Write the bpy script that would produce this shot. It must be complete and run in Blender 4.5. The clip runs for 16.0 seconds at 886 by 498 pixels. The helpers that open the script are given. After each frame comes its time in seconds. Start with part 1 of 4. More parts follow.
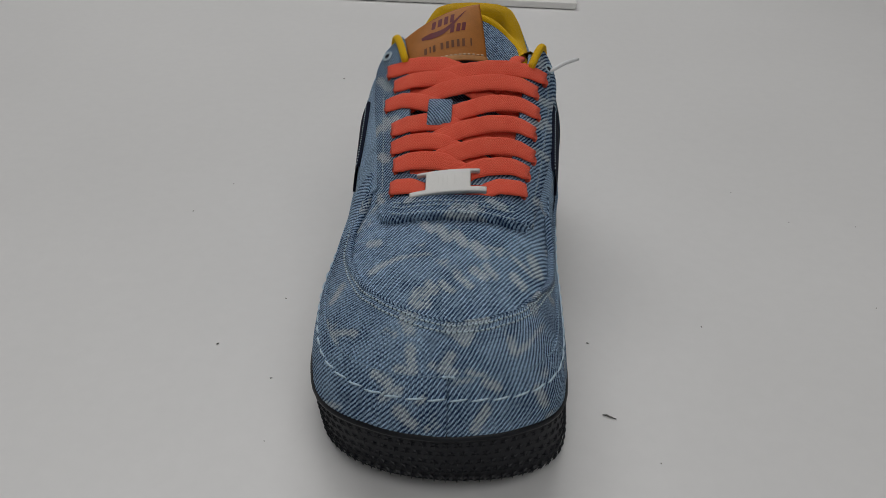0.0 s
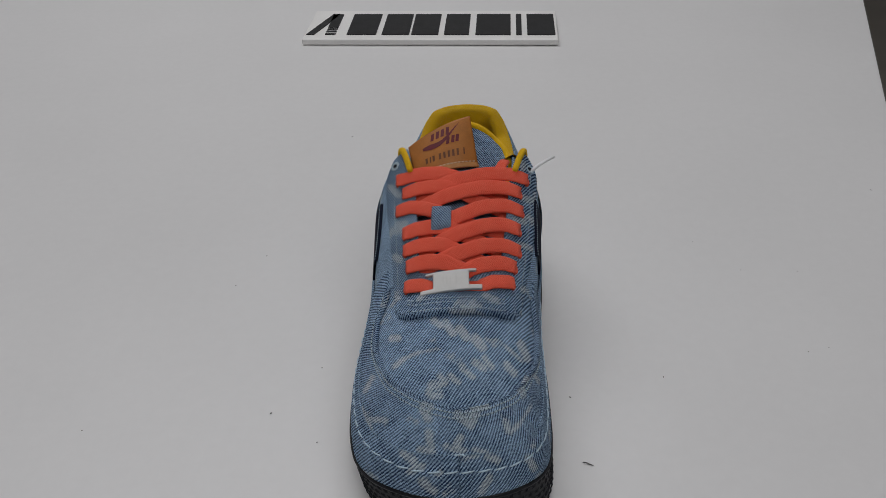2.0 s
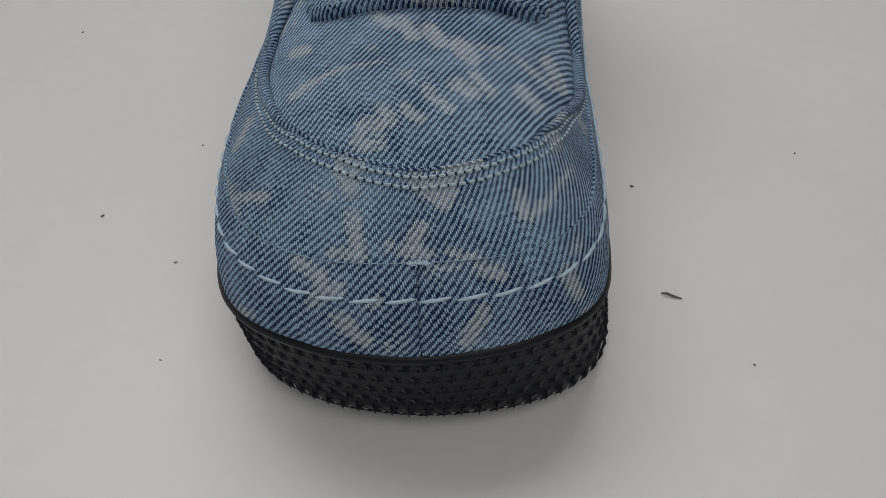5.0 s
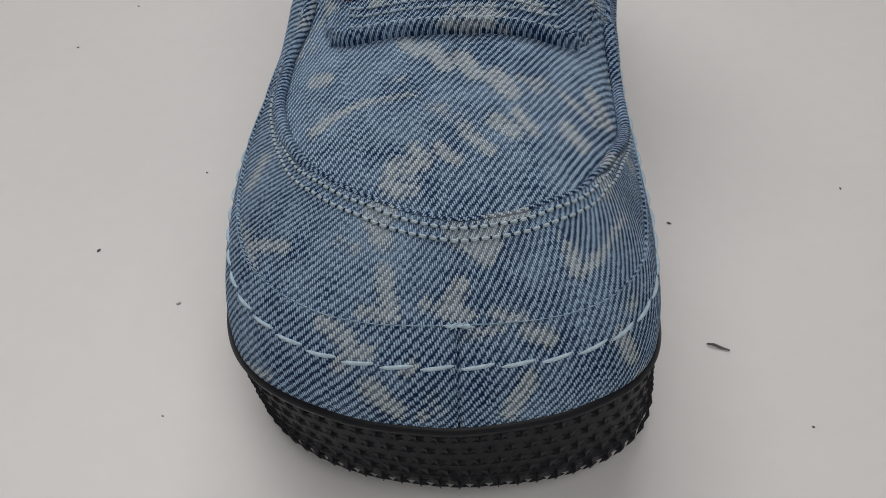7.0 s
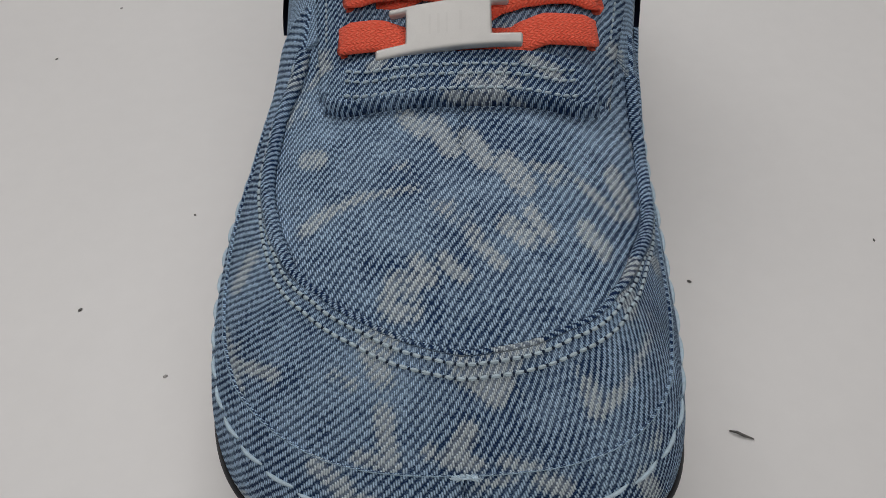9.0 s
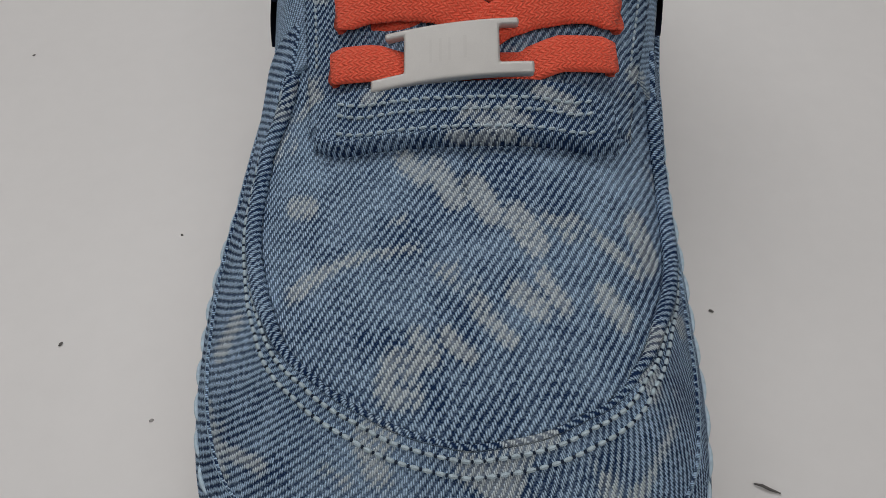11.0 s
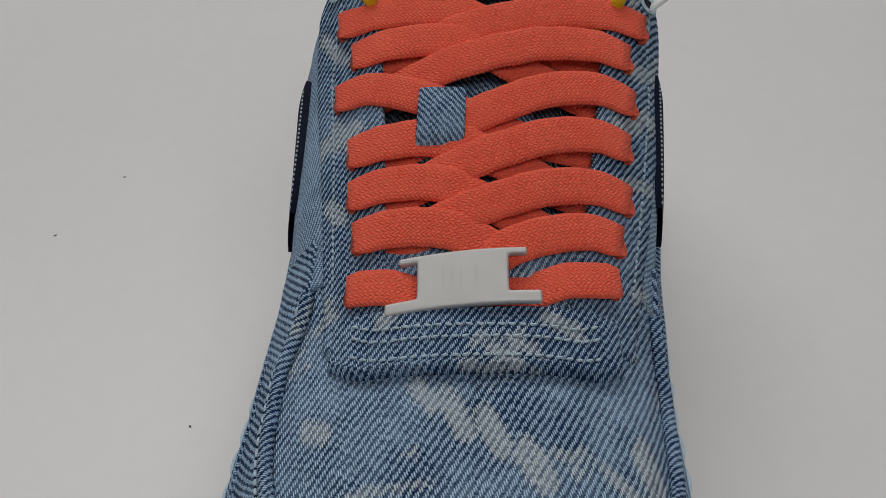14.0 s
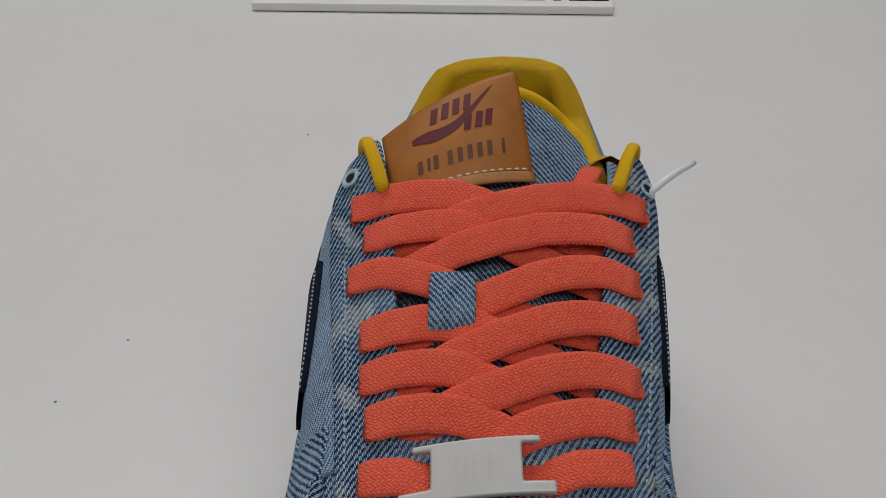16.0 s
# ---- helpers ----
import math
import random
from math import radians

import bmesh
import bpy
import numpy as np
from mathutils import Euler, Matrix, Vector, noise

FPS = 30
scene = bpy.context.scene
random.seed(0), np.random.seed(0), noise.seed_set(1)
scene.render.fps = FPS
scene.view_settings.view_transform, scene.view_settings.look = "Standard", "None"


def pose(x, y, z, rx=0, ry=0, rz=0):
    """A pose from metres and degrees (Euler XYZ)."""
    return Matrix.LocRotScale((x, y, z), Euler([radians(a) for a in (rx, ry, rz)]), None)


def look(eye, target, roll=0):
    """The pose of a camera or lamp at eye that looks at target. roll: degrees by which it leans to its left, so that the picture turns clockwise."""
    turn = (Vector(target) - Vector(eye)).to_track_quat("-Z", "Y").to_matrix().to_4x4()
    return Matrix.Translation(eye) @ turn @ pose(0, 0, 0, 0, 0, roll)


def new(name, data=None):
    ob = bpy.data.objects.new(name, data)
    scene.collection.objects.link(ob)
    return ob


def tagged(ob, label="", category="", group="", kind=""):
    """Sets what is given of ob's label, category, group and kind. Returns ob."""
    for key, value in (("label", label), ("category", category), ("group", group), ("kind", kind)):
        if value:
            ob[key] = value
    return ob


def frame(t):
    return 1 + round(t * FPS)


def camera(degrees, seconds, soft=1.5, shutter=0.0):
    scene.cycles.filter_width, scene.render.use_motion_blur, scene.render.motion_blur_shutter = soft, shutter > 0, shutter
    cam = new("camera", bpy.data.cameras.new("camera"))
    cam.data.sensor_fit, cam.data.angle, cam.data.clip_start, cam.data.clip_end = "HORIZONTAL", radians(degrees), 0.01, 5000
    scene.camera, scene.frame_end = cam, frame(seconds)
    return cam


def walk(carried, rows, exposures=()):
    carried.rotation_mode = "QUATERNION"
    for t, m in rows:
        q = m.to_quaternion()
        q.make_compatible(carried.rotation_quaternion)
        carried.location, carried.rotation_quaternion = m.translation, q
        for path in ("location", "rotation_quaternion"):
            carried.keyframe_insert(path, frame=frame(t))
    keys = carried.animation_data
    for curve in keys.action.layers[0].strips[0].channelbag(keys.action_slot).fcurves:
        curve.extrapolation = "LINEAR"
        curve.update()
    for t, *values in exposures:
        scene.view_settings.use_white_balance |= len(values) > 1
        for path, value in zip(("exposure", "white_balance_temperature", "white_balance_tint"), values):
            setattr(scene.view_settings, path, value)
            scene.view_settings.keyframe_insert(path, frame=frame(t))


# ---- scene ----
cam = camera(56.0, 16.0, soft=0.8)
# seconds, eye (x, y, z), turn (rx, ry, rz)
PATH = [
    (0.0, -0.0046, -0.2178, 0.2576, 57.05, -1.07, 0.15),
    (0.5, 0.0007, -0.2179, 0.2926, 56.13, 0.19, -0.43),
    (1.0, 0.0017, -0.2286, 0.3233, 54.41, 1.37, -1.41),
    (1.5, -0.0018, -0.2457, 0.3531, 54.49, 1.28, -1.11),
    (2.0, -0.0056, -0.2534, 0.3657, 54.18, 1.38, -1.28),
    (2.5, -0.0061, -0.2559, 0.37, 53.73, 1.4, -1.5),
    (3.0, -0.0058, -0.2556, 0.3725, 53.14, 1.42, -1.5),
    (3.5, -0.0045, -0.253, 0.3727, 52.74, 1.47, -1.82),
    (3.63, -0.0045, -0.253, 0.3727, 52.74, 1.47, -1.82),
    (4.0, 0.0129, -0.1867, 0.2753, 46.9, 2.54, -2.26),
    (4.2, 0.0141, -0.1506, 0.2215, 45.49, 2.41, -1.82),
    (6.3, -0.0042, -0.1058, 0.1709, 46.57, 1.47, -0.92),
    (6.5, -0.0027, -0.1039, 0.1725, 46.54, 1.41, -0.97),
    (7.0, -0.002, -0.0962, 0.1774, 46.2, 1.17, -1.18),
    (7.5, 0.0016, -0.0823, 0.1873, 45.66, 1.21, -1.29),
    (8.0, -0.0004, -0.0687, 0.1855, 44.69, 1.18, -1.21),
    (8.5, 0.0064, -0.0562, 0.1953, 43.33, 1.0, -0.81),
    (8.7, -0.0011, -0.0574, 0.1917, 42.64, 1.06, -0.89),
    (10.8, -0.0025, -0.0328, 0.1902, 37.84, 1.55, -0.89),
    (11.0, -0.0006, -0.0284, 0.1929, 37.9, 1.58, -0.85),
    (11.5, 0.0003, -0.0234, 0.1957, 39.26, 1.63, -0.65),
    (12.0, -0.0031, -0.0175, 0.2, 41.39, 1.5, -0.51),
    (12.5, -0.0022, -0.0161, 0.2026, 42.51, 1.33, -0.36),
    (13.0, -0.0027, -0.0146, 0.2048, 44.07, 1.24, -0.47),
    (13.5, 0.0002, -0.0152, 0.2069, 45.46, 1.28, -0.22),
    (14.0, -0.0025, -0.0161, 0.2109, 46.5, 1.03, -0.3),
    (14.5, -0.0044, -0.0141, 0.214, 48.09, 0.48, -0.71),
    (15.0, -0.0076, -0.0116, 0.2181, 49.6, 0.26, -0.93),
    (15.5, -0.0101, -0.0093, 0.2229, 52.83, 0.13, -1.04),
    (16.0, -0.0075, -0.0106, 0.2227, 55.53, 0.65, -0.91),
]
EXPOSURES = [(0, -0.10, 6450, 9), (1.0, -0.10, 6400, 9), (2.0, -0.12, 6320, 11), (3.6, -0.12, 6280, 11), (4.2, -0.08, 6350, 9), (6.3, 0.22, 6600, 11), (8.7, 0.16, 6600, 11), (11, 0.04, 6600, 11), (13, 0.03, 6500, 10), (16, 0.06, 6480, 10)]
walk(cam, [(t, pose(x, y, z, rx, ry, rz)) for t, x, y, z, rx, ry, rz in PATH], EXPOSURES)

# ------------------------------------------------------------ light
world = bpy.data.worlds.new("room_light")
world.use_nodes = True
scene.world = world
world.node_tree.nodes["Background"].inputs[0].default_value = (0.9, 0.95, 1.0, 1)
world.node_tree.nodes["Background"].inputs[1].default_value = 0.3


def area_lamp(name, place, target, sx, sy, watts, colour):
    data = bpy.data.lights.new(name, "AREA")
    data.shape, data.size, data.size_y, data.energy, data.color = "RECTANGLE", sx, sy, watts, colour
    ob = new(name, data)
    ob.matrix_world = look(place, target)
    return tagged(ob, "white ceiling light panel shining down", "lamp")


# ------------------------------------------------------------ materials
def material(name):
    m = bpy.data.materials.new(name)
    m.use_nodes = True
    nt = m.node_tree
    return m, nt, nt.nodes["Principled BSDF"]


def node(nt, kind, **values):
    n = nt.nodes.new(kind)
    for key, value in values.items():
        if key in n.inputs:
            n.inputs[key].default_value = value
    return n


def math_node(nt, op, a, b=None, clamp=False):
    n = nt.nodes.new("ShaderNodeMath")
    n.operation, n.use_clamp = op, clamp
    for i, v in enumerate((a, b)):
        if v is None:
            continue
        if isinstance(v, (int, float)):
            n.inputs[i].default_value = v
        else:
            nt.links.new(v, n.inputs[i])
    return n.outputs[0]


def mix_colour(nt, fac, a, b):
    n = nt.nodes.new("ShaderNodeMix")
    n.data_type = "RGBA"
    for i, v in ((0, fac), (6, a), (7, b)):
        if isinstance(v, (int, float)):
            n.inputs[i].default_value = v
        elif isinstance(v, tuple):
            n.inputs[i].default_value = (*v, 1)
        else:
            nt.links.new(v, n.inputs[i])
    return n.outputs[2]


def bump(nt, bsdf, height, distance, strength=1.0):
    b = node(nt, "ShaderNodeBump", Strength=strength, Distance=distance)
    nt.links.new(height, b.inputs["Height"])
    nt.links.new(b.outputs[0], bsdf.inputs["Normal"])


def along(nt, coords, direction, pitch):
    """Distance along a direction, counted in pitches."""
    d = nt.nodes.new("ShaderNodeVectorMath")
    d.operation = "DOT_PRODUCT"
    nt.links.new(coords, d.inputs[0])
    v = Vector(direction).normalized() / pitch
    d.inputs[1].default_value = v
    return d.outputs["Value"]


def fbm(nt, coords, scale, detail=3.0, rough=0.6):
    n = node(nt, "ShaderNodeTexNoise", Scale=scale, Detail=detail, Roughness=rough)
    nt.links.new(coords, n.inputs["Vector"])
    return n.outputs["Fac"]


def ramp(nt, fac, lo, hi):
    n = nt.nodes.new("ShaderNodeMapRange")
    n.inputs["From Min"].default_value, n.inputs["From Max"].default_value = lo, hi
    nt.links.new(fac, n.inputs["Value"])
    return n.outputs["Result"]


def denim(name, lean=-1, dark=(0.005, 0.022, 0.072), light=(0.50, 0.71, 0.95), thread=0.00046, repeat=0.0020, wear=0.55, across=None, up=None):
    """Twill: leaning warp threads side by side, each broken into short floats that step from thread to thread, so that slanting
    ridges form. Uses the UV map in metres unless two directions are given. The attribute 'bleach' whitens it."""
    m, nt, bsdf = material(name)
    tc = nt.nodes.new("ShaderNodeTexCoord")
    ob = tc.outputs["Object"]
    if across is None:
        co, across, up = tc.outputs["UV"], (1, 0, 0), (0, 1, 0)
    else:
        co = ob
    wander = math_node(nt, "SUBTRACT", fbm(nt, ob, 210.0, 3.0, 0.6), 0.5)
    x0, y0 = along(nt, co, across, 1.0), along(nt, co, up, 1.0)
    x = math_node(nt, "ADD", x0, math_node(nt, "MULTIPLY", y0, -0.14 * lean))
    x = math_node(nt, "ADD", math_node(nt, "DIVIDE", x, thread), math_node(nt, "MULTIPLY", wander, 0.8))
    column = math_node(nt, "FLOOR", x)
    u = math_node(nt, "FRACT", x)
    jitter = nt.nodes.new("ShaderNodeTexWhiteNoise")
    jitter.noise_dimensions = "1D"
    nt.links.new(column, jitter.inputs["W"])
    y = math_node(nt, "ADD", math_node(nt, "DIVIDE", y0, repeat), math_node(nt, "MULTIPLY", column, 0.26 * lean))
    y = math_node(nt, "ADD", y, math_node(nt, "MULTIPLY", wander, 0.5))
    y = math_node(nt, "ADD", y, math_node(nt, "MULTIPLY", jitter.outputs["Value"], 0.20))
    wave = math_node(nt, "SINE", math_node(nt, "MULTIPLY", y, 2 * math.pi))
    slub = fbm(nt, ob, 480.0, 3.0, 0.7)
    shown = ramp(nt, math_node(nt, "ADD", wave, math_node(nt, "MULTIPLY", math_node(nt, "SUBTRACT", slub, 0.5), 2.4)), -0.62, 0.50)
    round_ = math_node(nt, "SINE", math_node(nt, "MULTIPLY", u, math.pi))
    weave = math_node(nt, "MULTIPLY", shown, math_node(nt, "ADD", math_node(nt, "MULTIPLY", round_, 0.74), 0.26))
    fibre = fbm(nt, ob, 3000.0, 2.0, 0.7)
    worn = math_node(nt, "ADD", math_node(nt, "MULTIPLY", fbm(nt, ob, 34.0, 4.0, 0.65), 0.65), math_node(nt, "MULTIPLY", fbm(nt, ob, 150.0, 3.0, 0.6), 0.35))
    level = math_node(nt, "ADD", math_node(nt, "MULTIPLY", weave, 1.0), math_node(nt, "MULTIPLY", math_node(nt, "SUBTRACT", fibre, 0.5), 0.9))
    level = math_node(nt, "ADD", level, math_node(nt, "MULTIPLY", math_node(nt, "SUBTRACT", worn, 1 - wear), 1.15), True)
    blue = mix_colour(nt, level, dark, light)
    at = nt.nodes.new("ShaderNodeAttribute")
    at.attribute_name = "bleach"
    edge = math_node(nt, "ADD", at.outputs["Fac"], math_node(nt, "MULTIPLY", math_node(nt, "SUBTRACT", weave, 0.5), 0.36))
    b = math_node(nt, "MULTIPLY", ramp(nt, edge, 0.10, 0.46), math_node(nt, "ADD", math_node(nt, "MULTIPLY", ramp(nt, weave, 0.05, 0.62), 0.74), 0.22), True)
    nt.links.new(mix_colour(nt, b, blue, (0.68, 0.77, 0.82)), bsdf.inputs["Base Color"])
    bsdf.inputs["Roughness"].default_value = 0.92
    bsdf.inputs["Specular IOR Level"].default_value = 0.15
    bump(nt, bsdf, math_node(nt, "ADD", weave, math_node(nt, "MULTIPLY", fibre, 0.35)), 0.00040, 1.0)
    return m


def woven(name, colour, deep, pitch=0.0015, rough=0.85):
    """Braided flat lace or knitted lining; uses the UV map, in metres."""
    m, nt, bsdf = material(name)
    uv = nt.nodes.new("ShaderNodeTexCoord").outputs["UV"]
    ob = nt.nodes.new("ShaderNodeTexCoord").outputs["Object"]
    soft = math_node(nt, "MULTIPLY", math_node(nt, "SUBTRACT", fbm(nt, ob, 500.0, 3.0, 0.7), 0.5), 0.5)
    v = math_node(nt, "ADD", along(nt, uv, (0, 1, 0), pitch * 0.8), soft)
    row = math_node(nt, "FLOOR", v)
    turn = math_node(nt, "SUBTRACT", math_node(nt, "MULTIPLY", math_node(nt, "PINGPONG", row, 1.0), 2.0), 1.0)
    slant = math_node(nt, "MULTIPLY", turn, math_node(nt, "FRACT", v))
    u = math_node(nt, "ADD", math_node(nt, "ADD", along(nt, uv, (1, 0, 0), pitch * 1.15), math_node(nt, "MULTIPLY", slant, 0.7)), soft)
    w = math_node(nt, "SINE", math_node(nt, "MULTIPLY", u, 2 * math.pi))
    bed = math_node(nt, "SINE", math_node(nt, "MULTIPLY", math_node(nt, "FRACT", v), math.pi))
    w = math_node(nt, "MULTIPLY", math_node(nt, "ADD", w, 0.6), bed)
    fibre = fbm(nt, ob, 2300.0, 3.0, 0.75)
    cloud = fbm(nt, ob, 120.0, 3.0, 0.6)
    fleck = ramp(nt, fbm(nt, ob, 900.0, 2.0, 0.6), 0.56, 0.72)
    level = math_node(nt, "ADD", math_node(nt, "MULTIPLY", w, 0.26), math_node(nt, "MULTIPLY", fibre, 0.60))
    level = math_node(nt, "ADD", level, math_node(nt, "MULTIPLY", fleck, 0.22))
    level = math_node(nt, "ADD", level, math_node(nt, "MULTIPLY", math_node(nt, "SUBTRACT", cloud, 0.4), 0.5), True)
    nt.links.new(mix_colour(nt, level, deep, colour), bsdf.inputs["Base Color"])
    bsdf.inputs["Roughness"].default_value = rough
    bsdf.inputs["Specular IOR Level"].default_value = 0.2
    bsdf.inputs["Sheen Weight"].default_value = 0.08
    bump(nt, bsdf, math_node(nt, "ADD", math_node(nt, "MULTIPLY", w, 0.9), math_node(nt, "MULTIPLY", fibre, 1.5)), 0.00020, 0.9)
    return m


def plain(name, colour, rough, spread=0.12, scale=60.0, relief=0.0001, metal=0.0, spec=0.4):
    m, nt, bsdf = material(name)
    co = nt.nodes.new("ShaderNodeTexCoord").outputs["Object"]
    n = fbm(nt, co, scale, 4.0, 0.6)
    fine = fbm(nt, co, scale * 24, 2.0, 0.6)
    f = math_node(nt, "ADD", math_node(nt, "MULTIPLY", n, 0.6), math_node(nt, "MULTIPLY", fine, 0.4))
    lo = tuple(c * (1 - spread) for c in colour)
    hi = tuple(min(1, c * (1 + spread)) for c in colour)
    nt.links.new(mix_colour(nt, ramp(nt, f, 0.3, 0.7), lo, hi), bsdf.inputs["Base Color"])
    bsdf.inputs["Metallic"].default_value = metal
    bsdf.inputs["Specular IOR Level"].default_value = spec
    nt.links.new(math_node(nt, "ADD", math_node(nt, "MULTIPLY", n, 0.2), rough - 0.1), bsdf.inputs["Roughness"])
    if relief:
        bump(nt, bsdf, f, relief)
    return m


VAMP_DENIM = denim("vamp_denim", wear=0.580, across=(1, 0.05, 0), up=(-0.05, 0.93, 0.36))
GUARD_DENIM = denim("toe_denim", wear=0.575)
BAND_DENIM = denim("band_denim", wear=0.56)
STAY_DENIM = denim("eyestay_denim", wear=0.50, thread=0.00040, repeat=0.00172, across=(1, 0, 0), up=(0, 0.9, 0.43))
SIDE_DENIM = denim("quarter_denim", 1, wear=0.76, thread=0.00036, repeat=0.00145)
TONGUE_DENIM = denim("tongue_denim", 1, wear=0.56, thread=0.00040, repeat=0.00172, across=(1, 0, 0), up=(0, 0.9, 0.43))
FLAP_DENIM = denim("flap_denim", wear=0.46, thread=0.00042, repeat=0.00180, across=(1, 0, 0), up=(0, 0.9, 0.43))
ROLL_DENIM = denim("rolled_denim", wear=0.46)
NAVY = plain("navy_felt", (0.010, 0.013, 0.028), 0.9, 0.4, 300.0, 0.0002, spec=0.15)
CORAL = woven("coral_lace", (1.0, 0.195, 0.112), (0.88, 0.075, 0.040), 0.00105)
YELLOW = woven("yellow_lining", (1.0, 0.62, 0.006), (0.90, 0.51, 0.004), 0.0008)
RUBBER = plain("black_rubber", (0.0075, 0.0085, 0.012), 0.47, 0.3, 80.0, 0.00006, spec=0.28)
LEATHER = plain("tan_leather", (0.42, 0.152, 0.024), 0.5, 0.22, 90.0, 0.00012)
LEATHER_EDGE = plain("leather_edge", (0.42, 0.19, 0.06), 0.7, 0.2, 200.0)
MAROON = plain("maroon_print", (0.125, 0.010, 0.018), 0.55, 0.25, 200.0)
PRESSED = plain("pressed_leather", (0.15, 0.055, 0.020), 0.6, 0.25, 200.0)
SILVER = plain("satin_silver", (0.57, 0.565, 0.55), 0.5, 0.06, 200.0, 0.00002, metal=0.35)
SILVER_DIM = plain("etched_silver", (0.55, 0.545, 0.53), 0.5, 0.06, 200.0, 0.0, metal=0.5)
THREAD = plain("pale_blue_thread", (0.47, 0.60, 0.70), 0.8, 0.25, 900.0, 0.0001)
TINY_THREAD = plain("grey_blue_thread", (0.45, 0.56, 0.63), 0.85, 0.35, 900.0, 0.0001)
RAW_EDGE = plain("raw_denim_edge", (0.27, 0.38, 0.48), 0.9, 0.4, 900.0, 0.0001)
CREAM_THREAD = plain("cream_thread", (0.72, 0.62, 0.46), 0.8, 0.2, 900.0)
PLASTIC = plain("white_plastic", (0.80, 0.81, 0.82), 0.3, 0.04, 100.0, 0.0)
# near-black blue that stands in for shade between the guard stitches
STITCH_SHADE = plain("stitch_shade", (0.010, 0.022, 0.050), 0.95, 0.4, 400.0)
# near-black for the shade inside lace holes
HOLE_SHADE = plain("hole_shade", (0.012, 0.014, 0.022), 0.95, 0.4, 400.0)
SIGN_WHITE = plain("white_board", (0.80, 0.79, 0.77), 0.45, 0.04, 20.0)
SIGN_BLACK = plain("black_board_paint", (0.012, 0.012, 0.013), 0.5, 0.2, 60.0)
DUST = plain("dark_dust", (0.13, 0.125, 0.12), 0.9, 0.4, 900.0)
DUST_PALE = plain("grey_dust", (0.40, 0.39, 0.38), 0.9, 0.3, 900.0)
TABLE = plain("white_table_top", (0.72, 0.715, 0.71), 0.36, 0.025, 5.0, 0.00001, spec=0.35)
WALL = plain("room_paint", (0.62, 0.62, 0.62), 0.9, 0.05, 3.0)
FLOOR = plain("brown_grey_floor", (0.16, 0.145, 0.125), 0.7, 0.15, 8.0)

# ------------------------------------------------------------ mesh helpers


def part(name, bm, mat, parent=None, label="", smooth=True):
    me = bpy.data.meshes.new(name)
    bm.normal_update()
    bm.to_mesh(me)
    bm.free()
    me.materials.append(mat)
    if smooth:
        me.polygons.foreach_set("use_smooth", [True] * len(me.polygons))
    ob = new(name, me)
    if parent is not None:
        ob.parent = parent
    return tagged(ob, label) if label else ob


def box(bm, x0, x1, y0, y1, z0, z1, bevel=0.0):
    r = bmesh.ops.create_cube(bm, size=1.0)
    vs = r["verts"]
    bmesh.ops.scale(bm, vec=(x1 - x0, y1 - y0, z1 - z0), verts=vs)
    bmesh.ops.translate(bm, vec=((x0 + x1) / 2, (y0 + y1) / 2, (z0 + z1) / 2), verts=vs)
    if bevel:
        es = list({e for v in vs for e in v.link_edges})
        bmesh.ops.bevel(bm, geom=es, offset=bevel, segments=2, affect="EDGES", profile=0.5)


def lerp(table, x):
    return float(np.interp(x, [a for a, _ in table], [b for _, b in table]))


def sheet(bm, rows, closed=False, uvs=None):
    """A grid of quads through rows of points. uvs: rows of (u, v)."""
    vs = [[bm.verts.new(p) for p in r] for r in rows]
    lay = bm.loops.layers.uv.verify()
    faces = []
    for i in range(len(vs) - 1):
        n = len(vs[i])
        for j in range(n if closed else n - 1):
            k = (j + 1) % n
            f = bm.faces.new((vs[i][j], vs[i][k], vs[i + 1][k], vs[i + 1][j]))
            if uvs:
                for loop, (a, b) in zip(f.loops, ((i, j), (i, k), (i + 1, k), (i + 1, j))):
                    loop[lay].uv = uvs[a][b]
            faces.append(f)
    return vs


# ------------------------------------------------------------ the shoe's form
SOLE_TOP = [(0.0, 0.0330), (0.010, 0.0325), (0.020, 0.0295), (0.035, 0.0255), (0.060, 0.0230), (0.120, 0.0230), (0.200, 0.0300), (0.260, 0.0330)]
POLE_Y = 0.080
LEFT = [(0.0, 0.0), (0.003, -0.020), (0.008, -0.0315), (0.016, -0.0425), (0.025, -0.0495), (0.036, -0.0540), (0.055, -0.0570), (0.075, -0.0575), (0.090, -0.0565), (0.105, -0.0545), (0.120, -0.0515), (0.135, -0.0490), (0.155, -0.0485), (0.2, -0.0465), (0.232, -0.036), (0.252, -0.0255), (0.264, -0.009), (0.269, 0.014)]
RIGHT = [(0.0, 0.0), (0.003, 0.021), (0.008, 0.0325), (0.012, 0.0385), (0.020, 0.0450), (0.030, 0.0485), (0.046, 0.0508), (0.065, 0.0520), (0.086, 0.0530), (0.112, 0.0535), (0.14, 0.0550), (0.16, 0.0585), (0.2, 0.0622), (0.232, 0.0590), (0.252, 0.0510), (0.264, 0.036), (0.269, 0.014)]
CENTRE = [(0.0, 0.0), (0.08, 0.002), (0.113, 0.0045), (0.147, 0.0075), (0.18, 0.0095), (0.2, 0.0125), (0.24, 0.016), (0.285, 0.017)]
RIDGE = [(0.0, 0.0640), (0.011, 0.0655), (0.033, 0.0690), (0.05, 0.0700), (0.08, 0.0705), (0.098, 0.0714), (0.111, 0.0738), (0.13, 0.0822), (0.155, 0.0940), (0.18, 0.1055), (0.2, 0.1140), (0.3, 0.153)]


